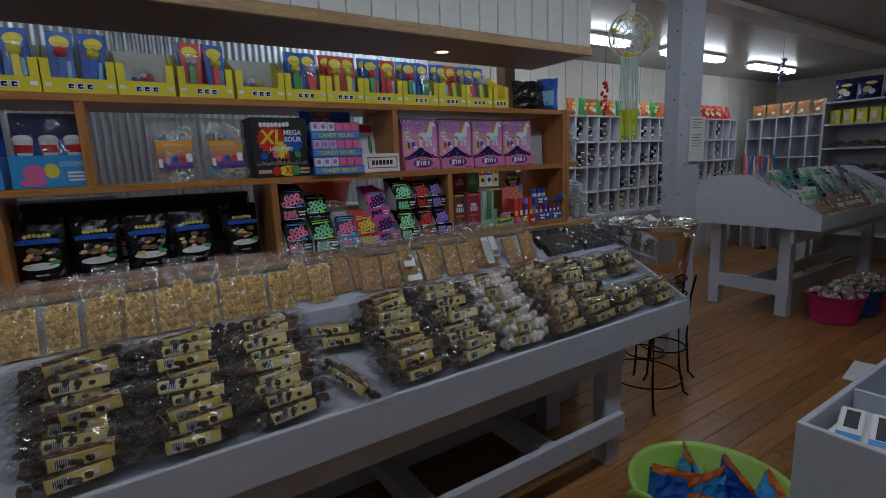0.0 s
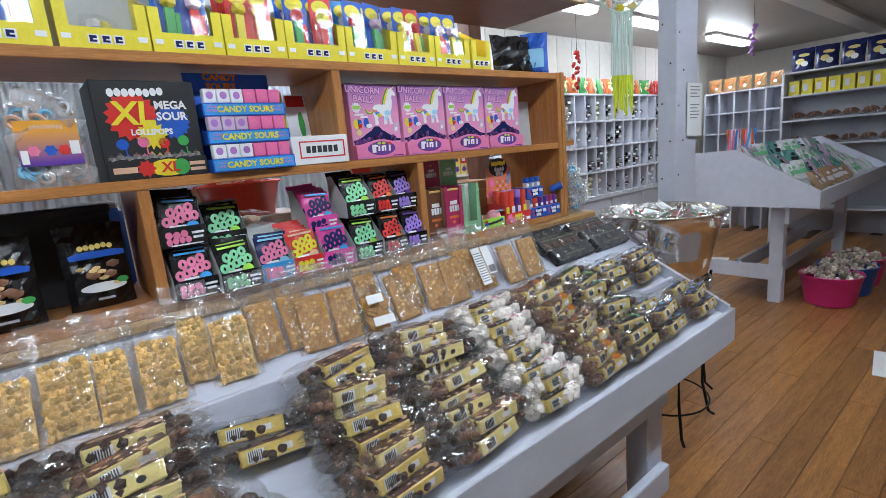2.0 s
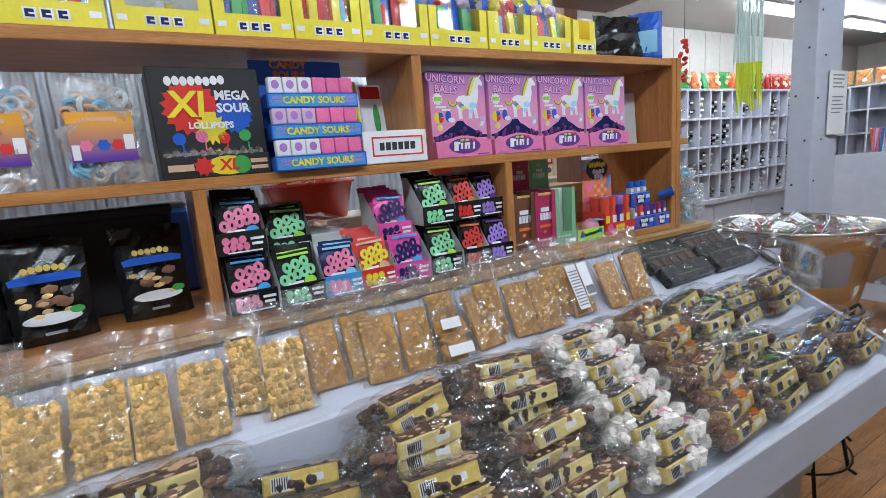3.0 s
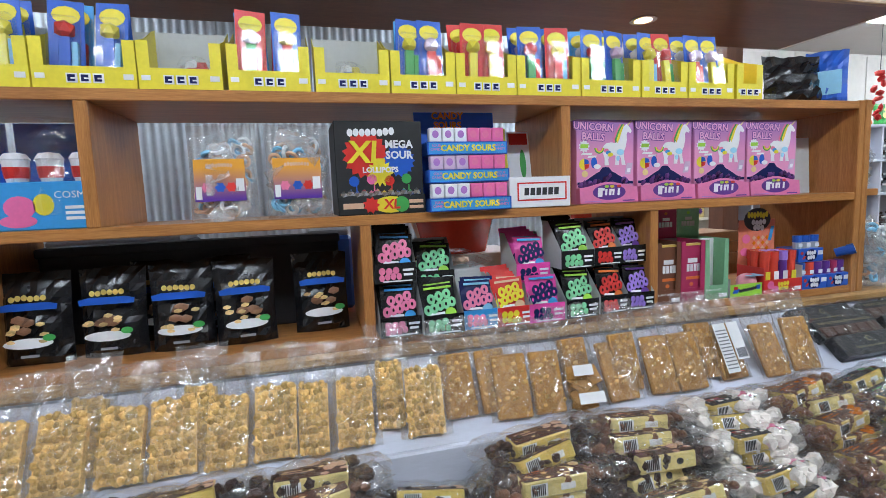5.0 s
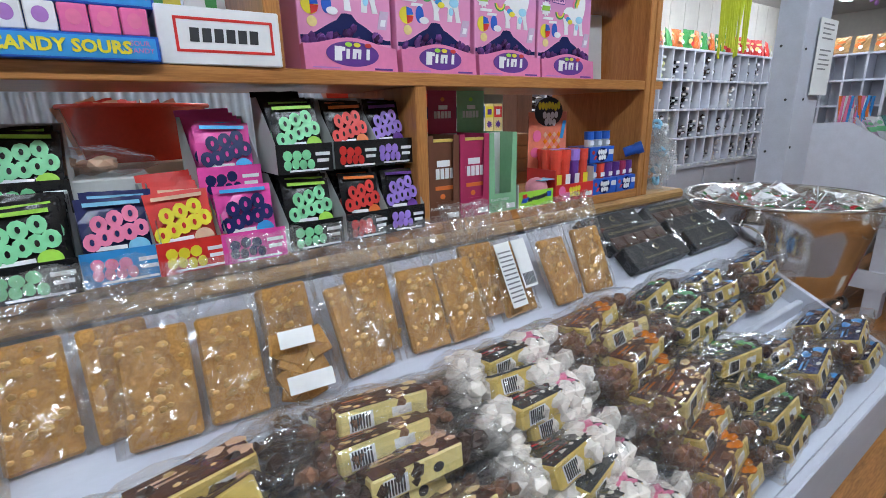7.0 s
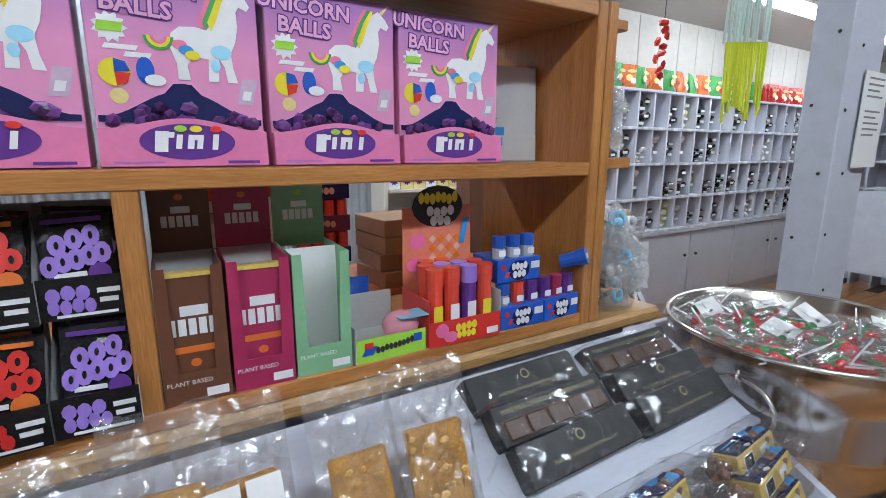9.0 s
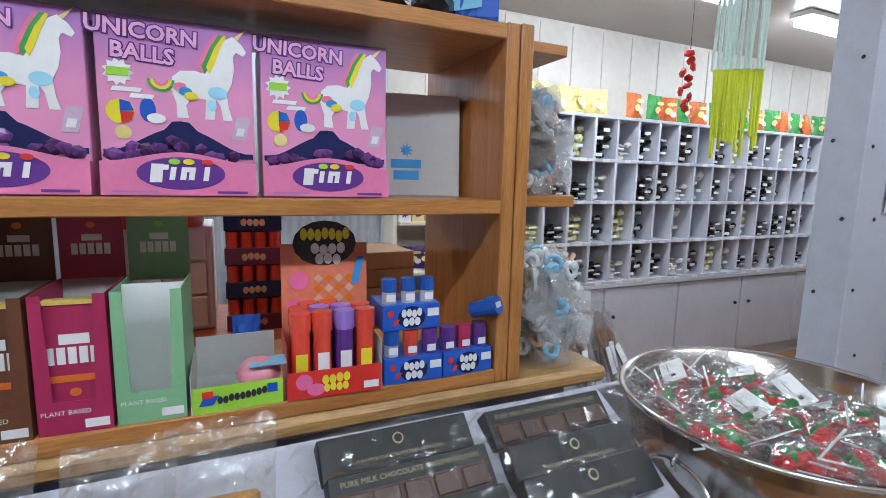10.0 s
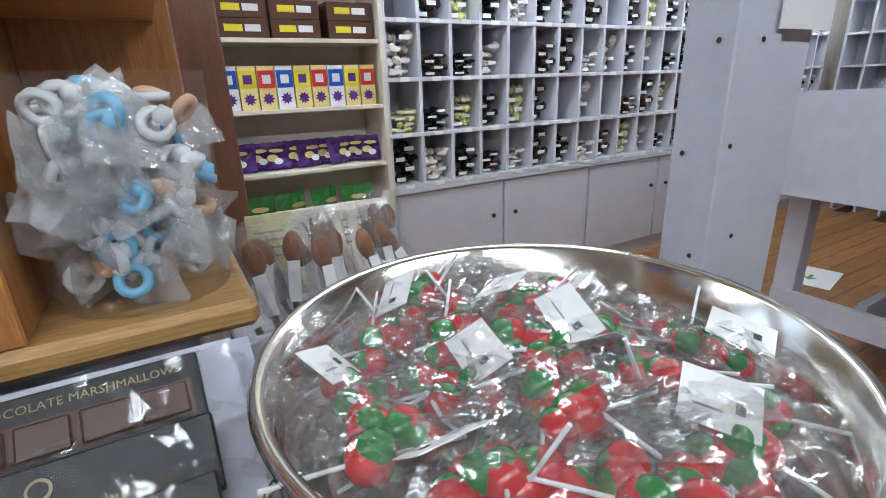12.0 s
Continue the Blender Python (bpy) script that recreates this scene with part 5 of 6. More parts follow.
# ---- popping-candy boxes ----
def pouch_box(x, w, col, mark, panel, m_z=0.0, y=2.445, tiers=2, pouch=None, full=True, seed=0, back=CARD):
    rng = random.Random(seed)
    e = thing("popping_candy_box", "card display box of popping candy pouches in bright print", "display box", pose(x, y, Z1 + m_z, 0, 0, rng.uniform(-3, 3)), "popping candy boxes")
    h = 0.052
    c = part("front_card", box(-w / 2, w / 2, -0.002, 0.0, 0, h), col, e)
    part("brand_mark", flat(bubbles(-w * 0.15, 0.032, w * 0.5, 0.019, 3, rng) + bubbles(-w * 0.12, 0.016, w * 0.55, 0.019, 4, rng), -0.0022), mark, c)
    part("print", flat([rect(w * 0.18, 0.03, w * 0.45, 0.036), rect(w * 0.2, 0.018, w * 0.42, 0.024), rect(-w * 0.3, 0.003, w * 0.4, 0.0065)], -0.0022), WHITE, c)
    for s in (-1, 1):
        b = bmesh.new()
        pts = [(0, 0), (0, h), (0.08, 0.135), (0.11, 0.135), (0.11, 0)]
        b.faces.new([b.verts.new((s * w / 2, yy, zz)) for yy, zz in pts])
        b.faces.new([b.verts.new((s * (w / 2 - 0.001), yy, zz)) for yy, zz in pts][::-1])
        part("side_card", b, back, e)
    part("back_card", box(-w / 2, w / 2, 0.109, 0.11, 0, 0.135), back, e)
    part("floor_card", box(-w / 2, w / 2, 0, 0.109, 0, 0.0012), back, e)
    for k in range(5 if full else 2):
        pm = pose(rng.uniform(-0.003, 0.003), 0.012 + 0.02 * k, 0.004 + 0.006 * k, -14 - rng.uniform(0, 5), rng.uniform(-3, 3), rng.uniform(-3, 3))
        p = part("pouch", pillow(w * 0.9, 0.125, 0.016, 6, 7, 0.0018, seed + k, base=0.7), pouch or col, e, m=pm)
        if k < 2:
            line = [(q * w, 0.090 + 0.25 * w * q + rng.uniform(-0.002, 0.002)) for q in (-0.2, 0.0, 0.2)] + [(q * w, 0.066 + 0.25 * w * q + rng.uniform(-0.002, 0.002)) for q in (-0.31, -0.155, 0.0, 0.155, 0.31)]
            for lx, lz in line:
                part("letter_mark", flat([oval(lx, lz, w * 0.108, 0.0138, 10, rng.uniform(0, 1))], -0.0095 + 0.0001 * rng.random()), mark, p)
                part("letter_core", flat([oval(lx, lz, w * 0.028, 0.0052, 8, rng.uniform(0, 1))], -0.0106), pouch or col, p)
            part("flavour_line", flat([rect(-w * 0.28, 0.044, w * 0.1, 0.050)], -0.0088), WHITE, p)
            part("seal_strip", flat([rect(-w * 0.35, 0.112, w * 0.35, 0.118)], -0.0068), panel, p)
            part("pouch_fruit", flat([oval(w * 0.25, 0.045, w * 0.14, 0.014)], -0.0092), SKY if mark == ROSE and col == BLACKP else (panel or YEL), p)


pouch_box(0.655, 0.108, BLACKP, ROSE, SKY, 0, 2.445, seed=300)
pouch_box(0.65, 0.108, BLACKP, ROSE, SKY, 0.137, 2.47, seed=305)
pouch_box(0.765, 0.108, BLACKP, MINT, LIME, 0, 2.425, seed=310)
pouch_box(0.772, 0.108, BLACKP, MINT, LIME, 0.10, 2.53, seed=316, full=False)
pouch_box(0.872, 0.105, SKY, ROSE, PALEB, 0, 2.435, full=False, pouch=NAVY, seed=320)
pouch_box(0.968, 0.105, RED, YEL, PEACH, 0, 2.432, seed=330, pouch=RED)
pouch_box(1.062, 0.105, HOTPINK, NAVY, SKY, 0, 2.43, seed=340)
pouch_box(1.05, 0.105, HOTPINK, NAVY, SKY, 0.105, 2.49, seed=345)
pouch_box(1.175, 0.105, BLACKP, MINT, LIME, 0, 2.435, seed=350)
pouch_box(1.175, 0.105, BLACKP, MINT, LIME, 0.137, 2.46, seed=356)
pouch_box(1.285, 0.095, BLACKP, RED, ORG, 0, 2.445, seed=360)
pouch_box(1.285, 0.095, BLACKP, RED, ORG, 0.137, 2.475, full=False, seed=365)
pouch_box(1.378, 0.088, BLACKP, VIOL, PURP, 0, 2.45, full=False, seed=370)
pouch_box(1.375, 0.088, BLACKP, VIOL, PURP, 0.137, 2.485, full=False, seed=375)
e = thing("sweet_tray_bag", "clear bag of orange sweets on a white card tray", "sweet bag", pose(0.84, 2.62, Z1 + 0.0))
part("tray_card", box(-0.16, 0.1, -0.06, 0.1, 0, 0.145, 0.003), CARD, e)
b = bmesh.new()
for k in range(26):
    ball(b, (RNG.uniform(-0.13, 0.07), RNG.uniform(-0.04, 0.06), 0.16 + RNG.uniform(-0.008, 0.012)), 0.017, 1, (1.3, 1, 0.7))
part("sweets", b, PEACH, e)
part("film", crinkle(0.24, 0.13, 0.05, 9, 9, 0.006, 0.02), FILM, e, m=pose(-0.03, 0.01, 0.142))


# ---- chocolate bar cartons, push sweets ----
def bar_carton(x, w, col, accent, label, filled):
    e = thing("chocolate_bar_carton", label, "display carton", pose(x, 2.468, Z1, 0, 0, -2), "chocolate bar cartons")
    h = 0.19
    c = part("front_card", flat([[(-w / 2, 0), (w / 2, 0), (w / 2, h), (w / 2 - 0.014, h), (w / 2 - 0.018, 0.045), (-w / 2 + 0.018, 0.045), (-w / 2 + 0.014, h), (-w / 2, h)]], 0, 0.0015), col, e)
    part("side_card", box(-w / 2, -w / 2 + 0.0015, 0.0005, 0.13, 0, h), col, e)
    part("side_card", box(w / 2 - 0.0015, w / 2, 0.0005, 0.13, 0, h), col, e)
    part("inner_card", box(-w / 2 + 0.002, w / 2 - 0.002, 0.125 if filled else 0.06, 0.13 if filled else 0.062, 0, h - 0.002), CARD if filled else WHITE, e)
    hd = part("header_card", box(-w / 2, w / 2, 0.128, 0.131, h - 0.01, h + 0.105, 0.001), col, e)
    part("header_mark", flat([rect(-0.026 + 0.0105 * k, h + 0.035, -0.018 + 0.0105 * k, h + 0.052) for k in range(5)] + [rect(-0.012, h + 0.056, 0.014, h + 0.066)], 0.128), WHITE, hd)
    part("header_bird", flat([oval(0.0, h + 0.08, 0.006, 0.005, 8)], 0.128), accent, hd)
    if filled:
        p = part("wrapper", box(-w / 2 + 0.01, w / 2 - 0.01, 0.006, 0.018, 0.004, h - 0.012, 0.003), col, e)
        part("wrapper_mark", flat([rect(-0.03 + 0.0125 * k, 0.095, -0.0205 + 0.0125 * k, 0.118) for k in range(5)] + [rect(-0.014, 0.122, 0.02, 0.136)], 0.006), WHITE, p)
        part("wrapper_band", flat([rect(-0.03, 0.07, 0.03, 0.079), oval(0, 0.055, 0.007, 0.006, 8)], 0.006), accent, p)
        part("wrapper_edge", box(-w / 2 + 0.012, w / 2 - 0.012, 0.004, 0.02, h - 0.014, h - 0.008), GOLD, p)
    part("lettering", words("PLANT BASED", 0.009, -0.01, 0.03, -0.0012), WHITE, c)
    part("price_sticker", flat([rect(w / 2 - 0.032, 0.006, w / 2 - 0.004, 0.018)], -0.0018), WHITE, c)


bar_carton(1.49, 0.082, BROWNC, ORG, "dark brown chocolate bar display carton", True)
bar_carton(1.578, 0.084, WINE, ORG, "wine red chocolate bar display carton", True)
bar_carton(1.667, 0.086, SAGE, LIME, "sage green empty chocolate bar display carton", False)

e = thing("triple_sweet_tray", "lime green card tray, nearly empty, with a pink packet", "display tray", pose(1.775, 2.462, Z1))
part("front_card", box(-0.058, 0.068, 0, 0.002, 0, 0.04), LIME, e)
part("tray_card", box(-0.058, 0.068, 0.0025, 0.14, 0, 0.004), CARD, e)
part("back_card", box(-0.058, 0.068, 0.139, 0.141, 0, 0.075), CARD, e)
part("side_card", box(-0.06, -0.0585, 0, 0.14, 0, 0.06), CARD, e)
part("mark", flat(bubbles(0.01, 0.022, 0.07, 0.012, 9, RNG, 0.1), 0), INK, e)
part("print", flat([rect(-0.05, 0.012, -0.03, 0.026, 0.008), rect(0.045, 0.02, 0.06, 0.034)], 0), BLUE, e)
part("print_red", flat([rect(-0.045, 0.024, -0.03, 0.034)], -0.001), RED, e)
part("packet", ball(bmesh.new(), (0.035, 0.03, 0.042), 0.034, 2, (1, 0.8, 0.8)), mat("pink_packet", (0.75, 0.30, 0.38), 0.4), e, smooth=True)
part("packet_label", box(0.02, 0.075, 0.0, 0.04, 0.062, 0.0635), PALEB, e)

e = thing("dip_sweet_box", "red display box of tubed dip sweets with header card", "display box", pose(1.925, 2.457, Z1, 0, 0, -2))
part("front_card", box(-0.075, 0.075, 0, 0.002, 0, 0.045), RED, e)
part("side_card", box(-0.076, -0.0745, 0.001, 0.11, 0, 0.085), RED, e)
part("side_card", box(0.0745, 0.076, 0.001, 0.11, 0, 0.085), CARD, e)
hd = part("header_card", box(-0.075, 0.075, 0.108, 0.111, 0, 0.235, 0.001), mat("peach_red_print", (0.75, 0.22, 0.13), 0.4), e)
part("header_top", flat([oval(0, 0.235, 0.055, 0.04)], 0.108), INK, hd)
part("mark_yellow", flat(bubbles(0, 0.25, 0.085, 0.022, 7, RNG), 0.1065), YEL, hd)
part("mark_white", flat(bubbles(0.005, 0.225, 0.06, 0.02, 4, RNG) + bubbles(0.005, 0.207, 0.045, 0.02, 3, RNG), 0.1065), WHITE, hd)
part("header_print", flat([oval(-0.045, 0.17, 0.016, 0.016), oval(-0.05, 0.125, 0.018, 0.014)], 0.1065), PINK, hd)
for i in range(4):
    for j in range(3):
        part("waffle_print", flat([[(-0.012 + 0.018 * i, 0.128 + 0.018 * j), (-0.004 + 0.018 * i, 0.136 + 0.018 * j), (-0.012 + 0.018 * i, 0.144 + 0.018 * j), (-0.02 + 0.018 * i, 0.136 + 0.018 * j)]], 0.1072), CORG if (i + j) % 2 else PEACH, hd)
part("header_tube", flat([rect(0.045, 0.16, 0.058, 0.21, 0.012)], 0.1065), SKY, hd)
part("front_mark", flat(bubbles(0.0, 0.03, 0.045, 0.016, 4, RNG) + bubbles(0.0, 0.015, 0.04, 0.014, 4, RNG), 0), YEL, e)
part("front_print", flat([oval(-0.05, 0.028, 0.013, 0.013), oval(-0.032, 0.014, 0.014, 0.01)], 0), PINK, e)
part("price_sticker", flat([rect(0.045, 0.006, 0.07, 0.018)], 0), WHITE, e)
tb = None
for k, (x, y) in enumerate(((-0.052, 0.025), (-0.018, 0.025), (0.018, 0.025), (0.052, 0.025), (-0.052, 0.06), (-0.018, 0.06), (0.018, 0.06), (0.052, 0.06), (-0.035, 0.09), (0.0, 0.09))):
    col = PURP if k in (2, 5, 6) else REDT
    t_ = part("tube", cyl(0.0145, 0.0145, 0.003, 0.105, 14, (x, y)), col, e)
    part("cap", cyl(0.0165, 0.0165, 0.105, 0.135, 14, (x, y)), REDT if col is REDT else VIOL, t_)
    if y < 0.03:
        part("label", flat([rect(x - 0.009, 0.03, x + 0.009, 0.07)], y - 0.0146), WHITE if k in (1, 2) else YEL, t_)


def push_box(x, y, z, w, seed, col=BLUE):
    rng = random.Random(seed)
    e = thing("push_sweet_box", "small blue display box of capped push sweets", "display box", pose(x, y, z, 0, 0, rng.uniform(-3, 3)), "blue push sweet boxes")
    part("tray_card", box(-w / 2, w / 2, 0, 0.085, 0, 0.045, 0.001), col, e)
    part("mark_shadow", flat([oval(0, 0.022, w * 0.24, 0.02)], 0), NAVY, e)
    part("mark", flat(bubbles(0, 0.03, w * 0.36, 0.015, 4, rng) + bubbles(0, 0.015, w * 0.3, 0.015, 3, rng), -0.001), WHITE, e)
    part("price_sticker", flat([rect(w * 0.28, 0.022, w * 0.48, 0.036)], 0), WHITE, e)
    part("print", flat([oval(-w * 0.36, 0.03, 0.006, 0.006, 8), rect(-w * 0.34, 0.01, -w * 0.26, 0.02, 0.006)], 0), RED, e)
    for k in range(3):
        cx = -w / 2 + w * (k + 0.5) / 3
        col2 = rng.choice((REDT, BLUEPL, PURP, WINE))
        t_ = part("sweet_tube", cyl(0.0125, 0.0125, 0.045, 0.066, 12, (cx, 0.022)), CARD if col2 is BLUEPL else col2, e)
        part("cap", cyl(0.014, 0.014, 0.066, 0.088, 12, (cx, 0.022)), col2, t_)
        part("band", flat([rect(cx - 0.008, 0.05, cx + 0.008, 0.062)], 0.0092), WHITE, t_)


push_box(2.06, 2.46, Z1, 0.105, 1)
push_box(2.165, 2.46, Z1, 0.10, 2)
push_box(2.06, 2.475, Z1 + 0.09, 0.105, 3)
e = thing("push_sweet", "single blue capped push sweet lying on a box", "sweet", pose(2.195, 2.478, Z1 + 0.115, 70, 0, 35))
part("tube", cyl(0.015, 0.015, -0.015, 0.02, 14), BLUEPL, e)
part("cap", cyl(0.018, 0.018, 0.02, 0.04, 14), BLUEPL, e)
part("mark", box(-0.01, 0.01, -0.005, 0.005, 0.0401, 0.0409), WHITE, e)
e = thing("blue_sachet", "small blue sweet sachet standing on the counter", "sachet", pose(1.80, 2.66, Z1, -5, 0, 0))
part("sachet", pillow(0.05, 0.09, 0.02, 5, 6, 0.002, 8), BLUE, e)

# ---- behind the shelves on the counter ----
WINEBLUE = ink("wine_blue_card", (0.16, 0.03, 0.09), 0.35)
for k in range(4):
    e = thing("push_sweet_carton", "dark red carton of capped sweets stacked on the counter", "carton", pose(1.83, 2.95, 1.1797 + 0.082 * k, 0, 0, -4), "stacked cartons behind the shelf")
    part("tray_card", box(-0.065, 0.065, 0, 0.10, 0, 0.04, 0.001), NAVY if k % 2 else WINEBLUE, e)
    part("mark", flat(bubbles(0.0, 0.02, 0.055, 0.018, 4, RNG), -0.0002), PEACH, e)
    part("liner_card", box(-0.064, 0.064, 0.03, 0.10, 0.0405, 0.08, 0.001), WINE, e)
    for q in range(4):
        part("sweet_tube", cyl(0.0135, 0.0135, 0.0405, 0.079, 12, (-0.048 + 0.032 * q, 0.0145)), REDT, e)
dr = thing("drawer_unit", "white small drawer unit with label holders on the counter", "drawer unit", pose(1.60, 3.0, 1.1797))
part("body", box(-0.14, 0.14, 0, 0.22, 0, 0.255, 0.003), PAINTW, dr)
for k in range(3):
    d_ = part("drawer", box(-0.125, 0.125, -0.012, -0.0002, 0.01 + 0.082 * k, 0.085 + 0.082 * k, 0.003), PAINTW, dr)
    part("label_holder", box(-0.03, 0.03, -0.018, -0.012, 0.035 + 0.082 * k, 0.06 + 0.082 * k, 0.002), STEEL, d_)
for x, y, z in ((1.60, 3.02, 1.435), (0.97, 3.0, 1.35)):
    e = thing("red_basket", "red plastic basket full of packets", "basket", pose(x, y, z))
    part("basket", lathe([(0.0, 0), (0.12, 0), (0.15, 0.12), (0.156, 0.122), (0.15, 0.125), (0.115, 0.006), (0, 0.006)], 24, 1.0, 0.7), REDT, e, smooth=True)
    part("rim", tube(circle(0.155, 0.125, 28, 1.0, 0.7), 0.006, 6, True), REDT, e, smooth=True)
    for q in range(7):
        part("packet", pillow(0.09, 0.11, 0.03, 5, 5, 0.005, q), RED if q % 2 else PEACH, e, m=pose(-0.09 + 0.03 * q, 0.0, 0.03, -10, 6 * q - 18, 20 * q))
bx_ = thing("drawer_unit", "white cupboard under a red basket on the counter", "drawer unit", pose(0.97, 3.0, 1.1797))
part("body", box(-0.22, 0.22, -0.1, 0.15, 0, 0.17, 0.003), PAINTW, bx_)
for k in range(4):
    e = thing("cardboard_box", "flat brown cardboard box stacked on the counter", "cardboard box", pose(2.10, 3.0, 1.1797 + 0.047 * k, 0, 0, RNG.uniform(-4, 4)), "stacked cardboard boxes")
    part("carton", box(-0.13, 0.13, -0.08, 0.1, 0, 0.045, 0.002), KRAFT, e)
for x, w, h, c, l in ((-0.15, 0.4, 0.27, INK, "black office printer on the counter behind the shelves"), (0.5, 0.16, 0.26, BLUEPL, "blue plastic bin on the counter behind the shelves")):
    e = thing("office_machine" if c is INK else "plastic_bin", l, "office machine" if c is INK else "bin", pose(x, 2.95, 1.1797))
    part("body", box(-w / 2, w / 2, 0, 0.25, 0, h, 0.012), c, e)
    part("lid", box(-w / 2 + 0.01, w / 2 - 0.01, 0.01, 0.24, h, h + 0.02, 0.006), INKG, e)


# ---- ring sweets in clear jars, chocolate spoons ----
def ring_jar(m, r, h, seed, label, tilt=0):
    rng = random.Random(seed)
    e = thing("candy_ring_jar", label, "candy jar", m)
    for mt, nm, n in ((CREMEC, "white_rings", 80), (PALEB, "blue_rings", 34), (PEACH, "peach_rings", 20)):
        b = bmesh.new()
        for _ in range(n):
            a, q = rng.uniform(0, 6.28), r * 0.88 * math.sqrt(rng.random())
            c = (q * math.cos(a), q * math.sin(a), rng.uniform(0.02, h * 0.93))
            torus(b, c, 0.0145, 0.006, rng, 12)
            if rng.random() < 0.5:
                ball(b, (c[0] + 0.008, c[1], c[2] + 0.008), 0.012, 1)
        part(nm, b, mt, e, smooth=True)
    b = bmesh.new()
    for _ in range(110):
        a, q = rng.uniform(0, 6.28), r * 0.72 * math.sqrt(rng.random())
        f = pillow(0.062, 0.066, 0.02, 4, 4, 0.006, rng.randrange(999))
        f.transform(Matrix.Translation((q * math.cos(a), q * math.sin(a), rng.uniform(0.045, h * 0.8))) @ Euler((rng.uniform(0, 6), rng.uniform(0, 6), rng.uniform(0, 6))).to_matrix().to_4x4())
        me = bpy.data.meshes.new("wrap")
        f.to_mesh(me)
        f.free()
        b.from_mesh(me)
        bpy.data.meshes.remove(me)
    part("wrappers", b, FILM_WHITE, e)
    part("jar", lathe([(0, 0.002), (r, 0.002), (r * 1.02, 0.01), (r * 1.12, h)], 28), JARCLEAR, e, smooth=True)


ring_jar(pose(2.382, 2.56, 1.1797), 0.090, 0.25, 61, "clear open jar of wrapped white and blue candy rings")
ring_jar(pose(2.385, 2.63, 1.5302), 0.058, 0.235, 62, "clear jar of wrapped candy rings on the side shelf")

sb = thing("spoon_tray", "grey-white painted side tray beside the counter", "tray", pose(0, 0, 0))
part("tray_board", box(2.478, 2.90, 2.60, 3.1, 0.92, 0.95, 0.003), PAINT, sb)
part("tray_front", box(2.478, 2.90, 2.58, 2.60, 0.90, 1.06, 0.003), PAINT, sb)
part("tray_leg", box(2.62, 2.72, 2.8, 2.9, 0, 0.92), PAINT, sb)
for i in range(16):
    x, y = 2.53 + 0.022 * i, 2.66 + 0.03 * (i % 5) + (0.05 if i > 12 else 0)
    e = thing("chocolate_spoon", "dark chocolate spoon in a clear sleeve with white label", "chocolate spoon", pose(x, y, 0.9502, -14 + RNG.uniform(-6, 6), RNG.uniform(-24, 4), RNG.uniform(-30, 30)), "chocolate spoons")
    b = bmesh.new()
    ball(b, (0, 0, 0.19), 0.026, 2, (0.75, 0.32, 1.2))
    rod(b, (0, 0, 0.02), (0, 0, 0.17), 0.006, 6)
    part("spoon", b, CHOCM, e)
    part("label", box(-0.010, 0.012, -0.010, -0.0092, 0.09, 0.165), PAPER, e)
    part("sleeve", pillow(0.075, 0.25, 0.03, 4, 7, 0.003, i), FILM_SOFT, e)
for i in range(7):
    e = thing("chocolate_card", "cream printed chocolate packet leaning in the tray", "chocolate packet", pose(2.60 + 0.04 * i, 2.98, 0.9502, -35, 0, -8), "cream packets")
    part("packet", box(-0.055, 0.055, 0, 0.008, 0, 0.21, 0.002), mat("cream_green_card", (0.55, 0.55, 0.30), 0.5) if i == 0 else CREAM, e)
    part("print", flat([rect(-0.04, 0.1 + 0.02 * k, 0.03, 0.105 + 0.02 * k) for k in range(4)], 0), INKG, e)

# ---- far display table with end panel ----
ft = thing("far_display_stand", "grey-white painted display stand with shaped end panel", "display stand", pose(0, 0, 0))


def end_panel(x):
    b = bmesh.new()
    pts = [(2.09, 0.86), (2.09, 0.995), (2.68, 1.335), (3.03, 1.32), (3.2, 1.215), (3.2, 0.86)]
    for xx, rev in ((x, False), (x + 0.022, True)):
        f = [b.verts.new((xx, y, z)) for y, z in pts]
        b.faces.new(f if rev else f[::-1])
    b.verts.ensure_lookup_table()
    n = len(pts)
    for i in range(n):
        b.faces.new((b.verts[i], b.verts[(i + 1) % n], b.verts[n + (i + 1) % n], b.verts[n + i]))
    return b


part("end_panel", end_panel(4.9), PAINT, ft)
part("end_panel", end_panel(7.4), PAINT, ft)
part("front_board", box(4.923, 7.399, 2.09, 2.11, 0.86, 0.99, 0.003), PAINT, ft)
b = bmesh.new()
v = [b.verts.new(p) for p in ((4.923, 2.11, 0.93), (7.399, 2.11, 0.93), (7.399, 2.68, 1.24), (4.923, 2.68, 1.24))]
b.faces.new(v)
v2 = [b.verts.new(p) for p in ((4.923, 2.68, 1.24), (7.399, 2.68, 1.24), (7.399, 3.2, 0.95), (4.923, 3.2, 0.95))]
b.faces.new(v2)
part("tray", b, PAINT, ft)
part("apron", box(4.96, 7.35, 2.30, 2.33, 0.72, 0.86), PAINT, ft)
lg = part("leg", box(-0.05, 0.05, -0.05, 0.05, 0, 0.86, 0.004), PAINT, ft, m=pose(5.15, 2.42, 0))
for x, y in ((5.15, 3.05), (7.2, 2.42), (7.2, 3.05)):
    share(lg, ft, pose(x, y, 0))
part("stretcher", box(5.09, 5.12, 2.36, 3.1, 0.20, 0.33), PAINT, ft)
part("stretcher", box(5.2, 7.25, 2.72, 2.76, 0.20, 0.33), PAINT, ft)
part("floor_rail", box(5.2, 7.25, 2.45, 2.48, 0.20, 0.30), PAINT, ft)
rp = random.Random(77)
pks = []
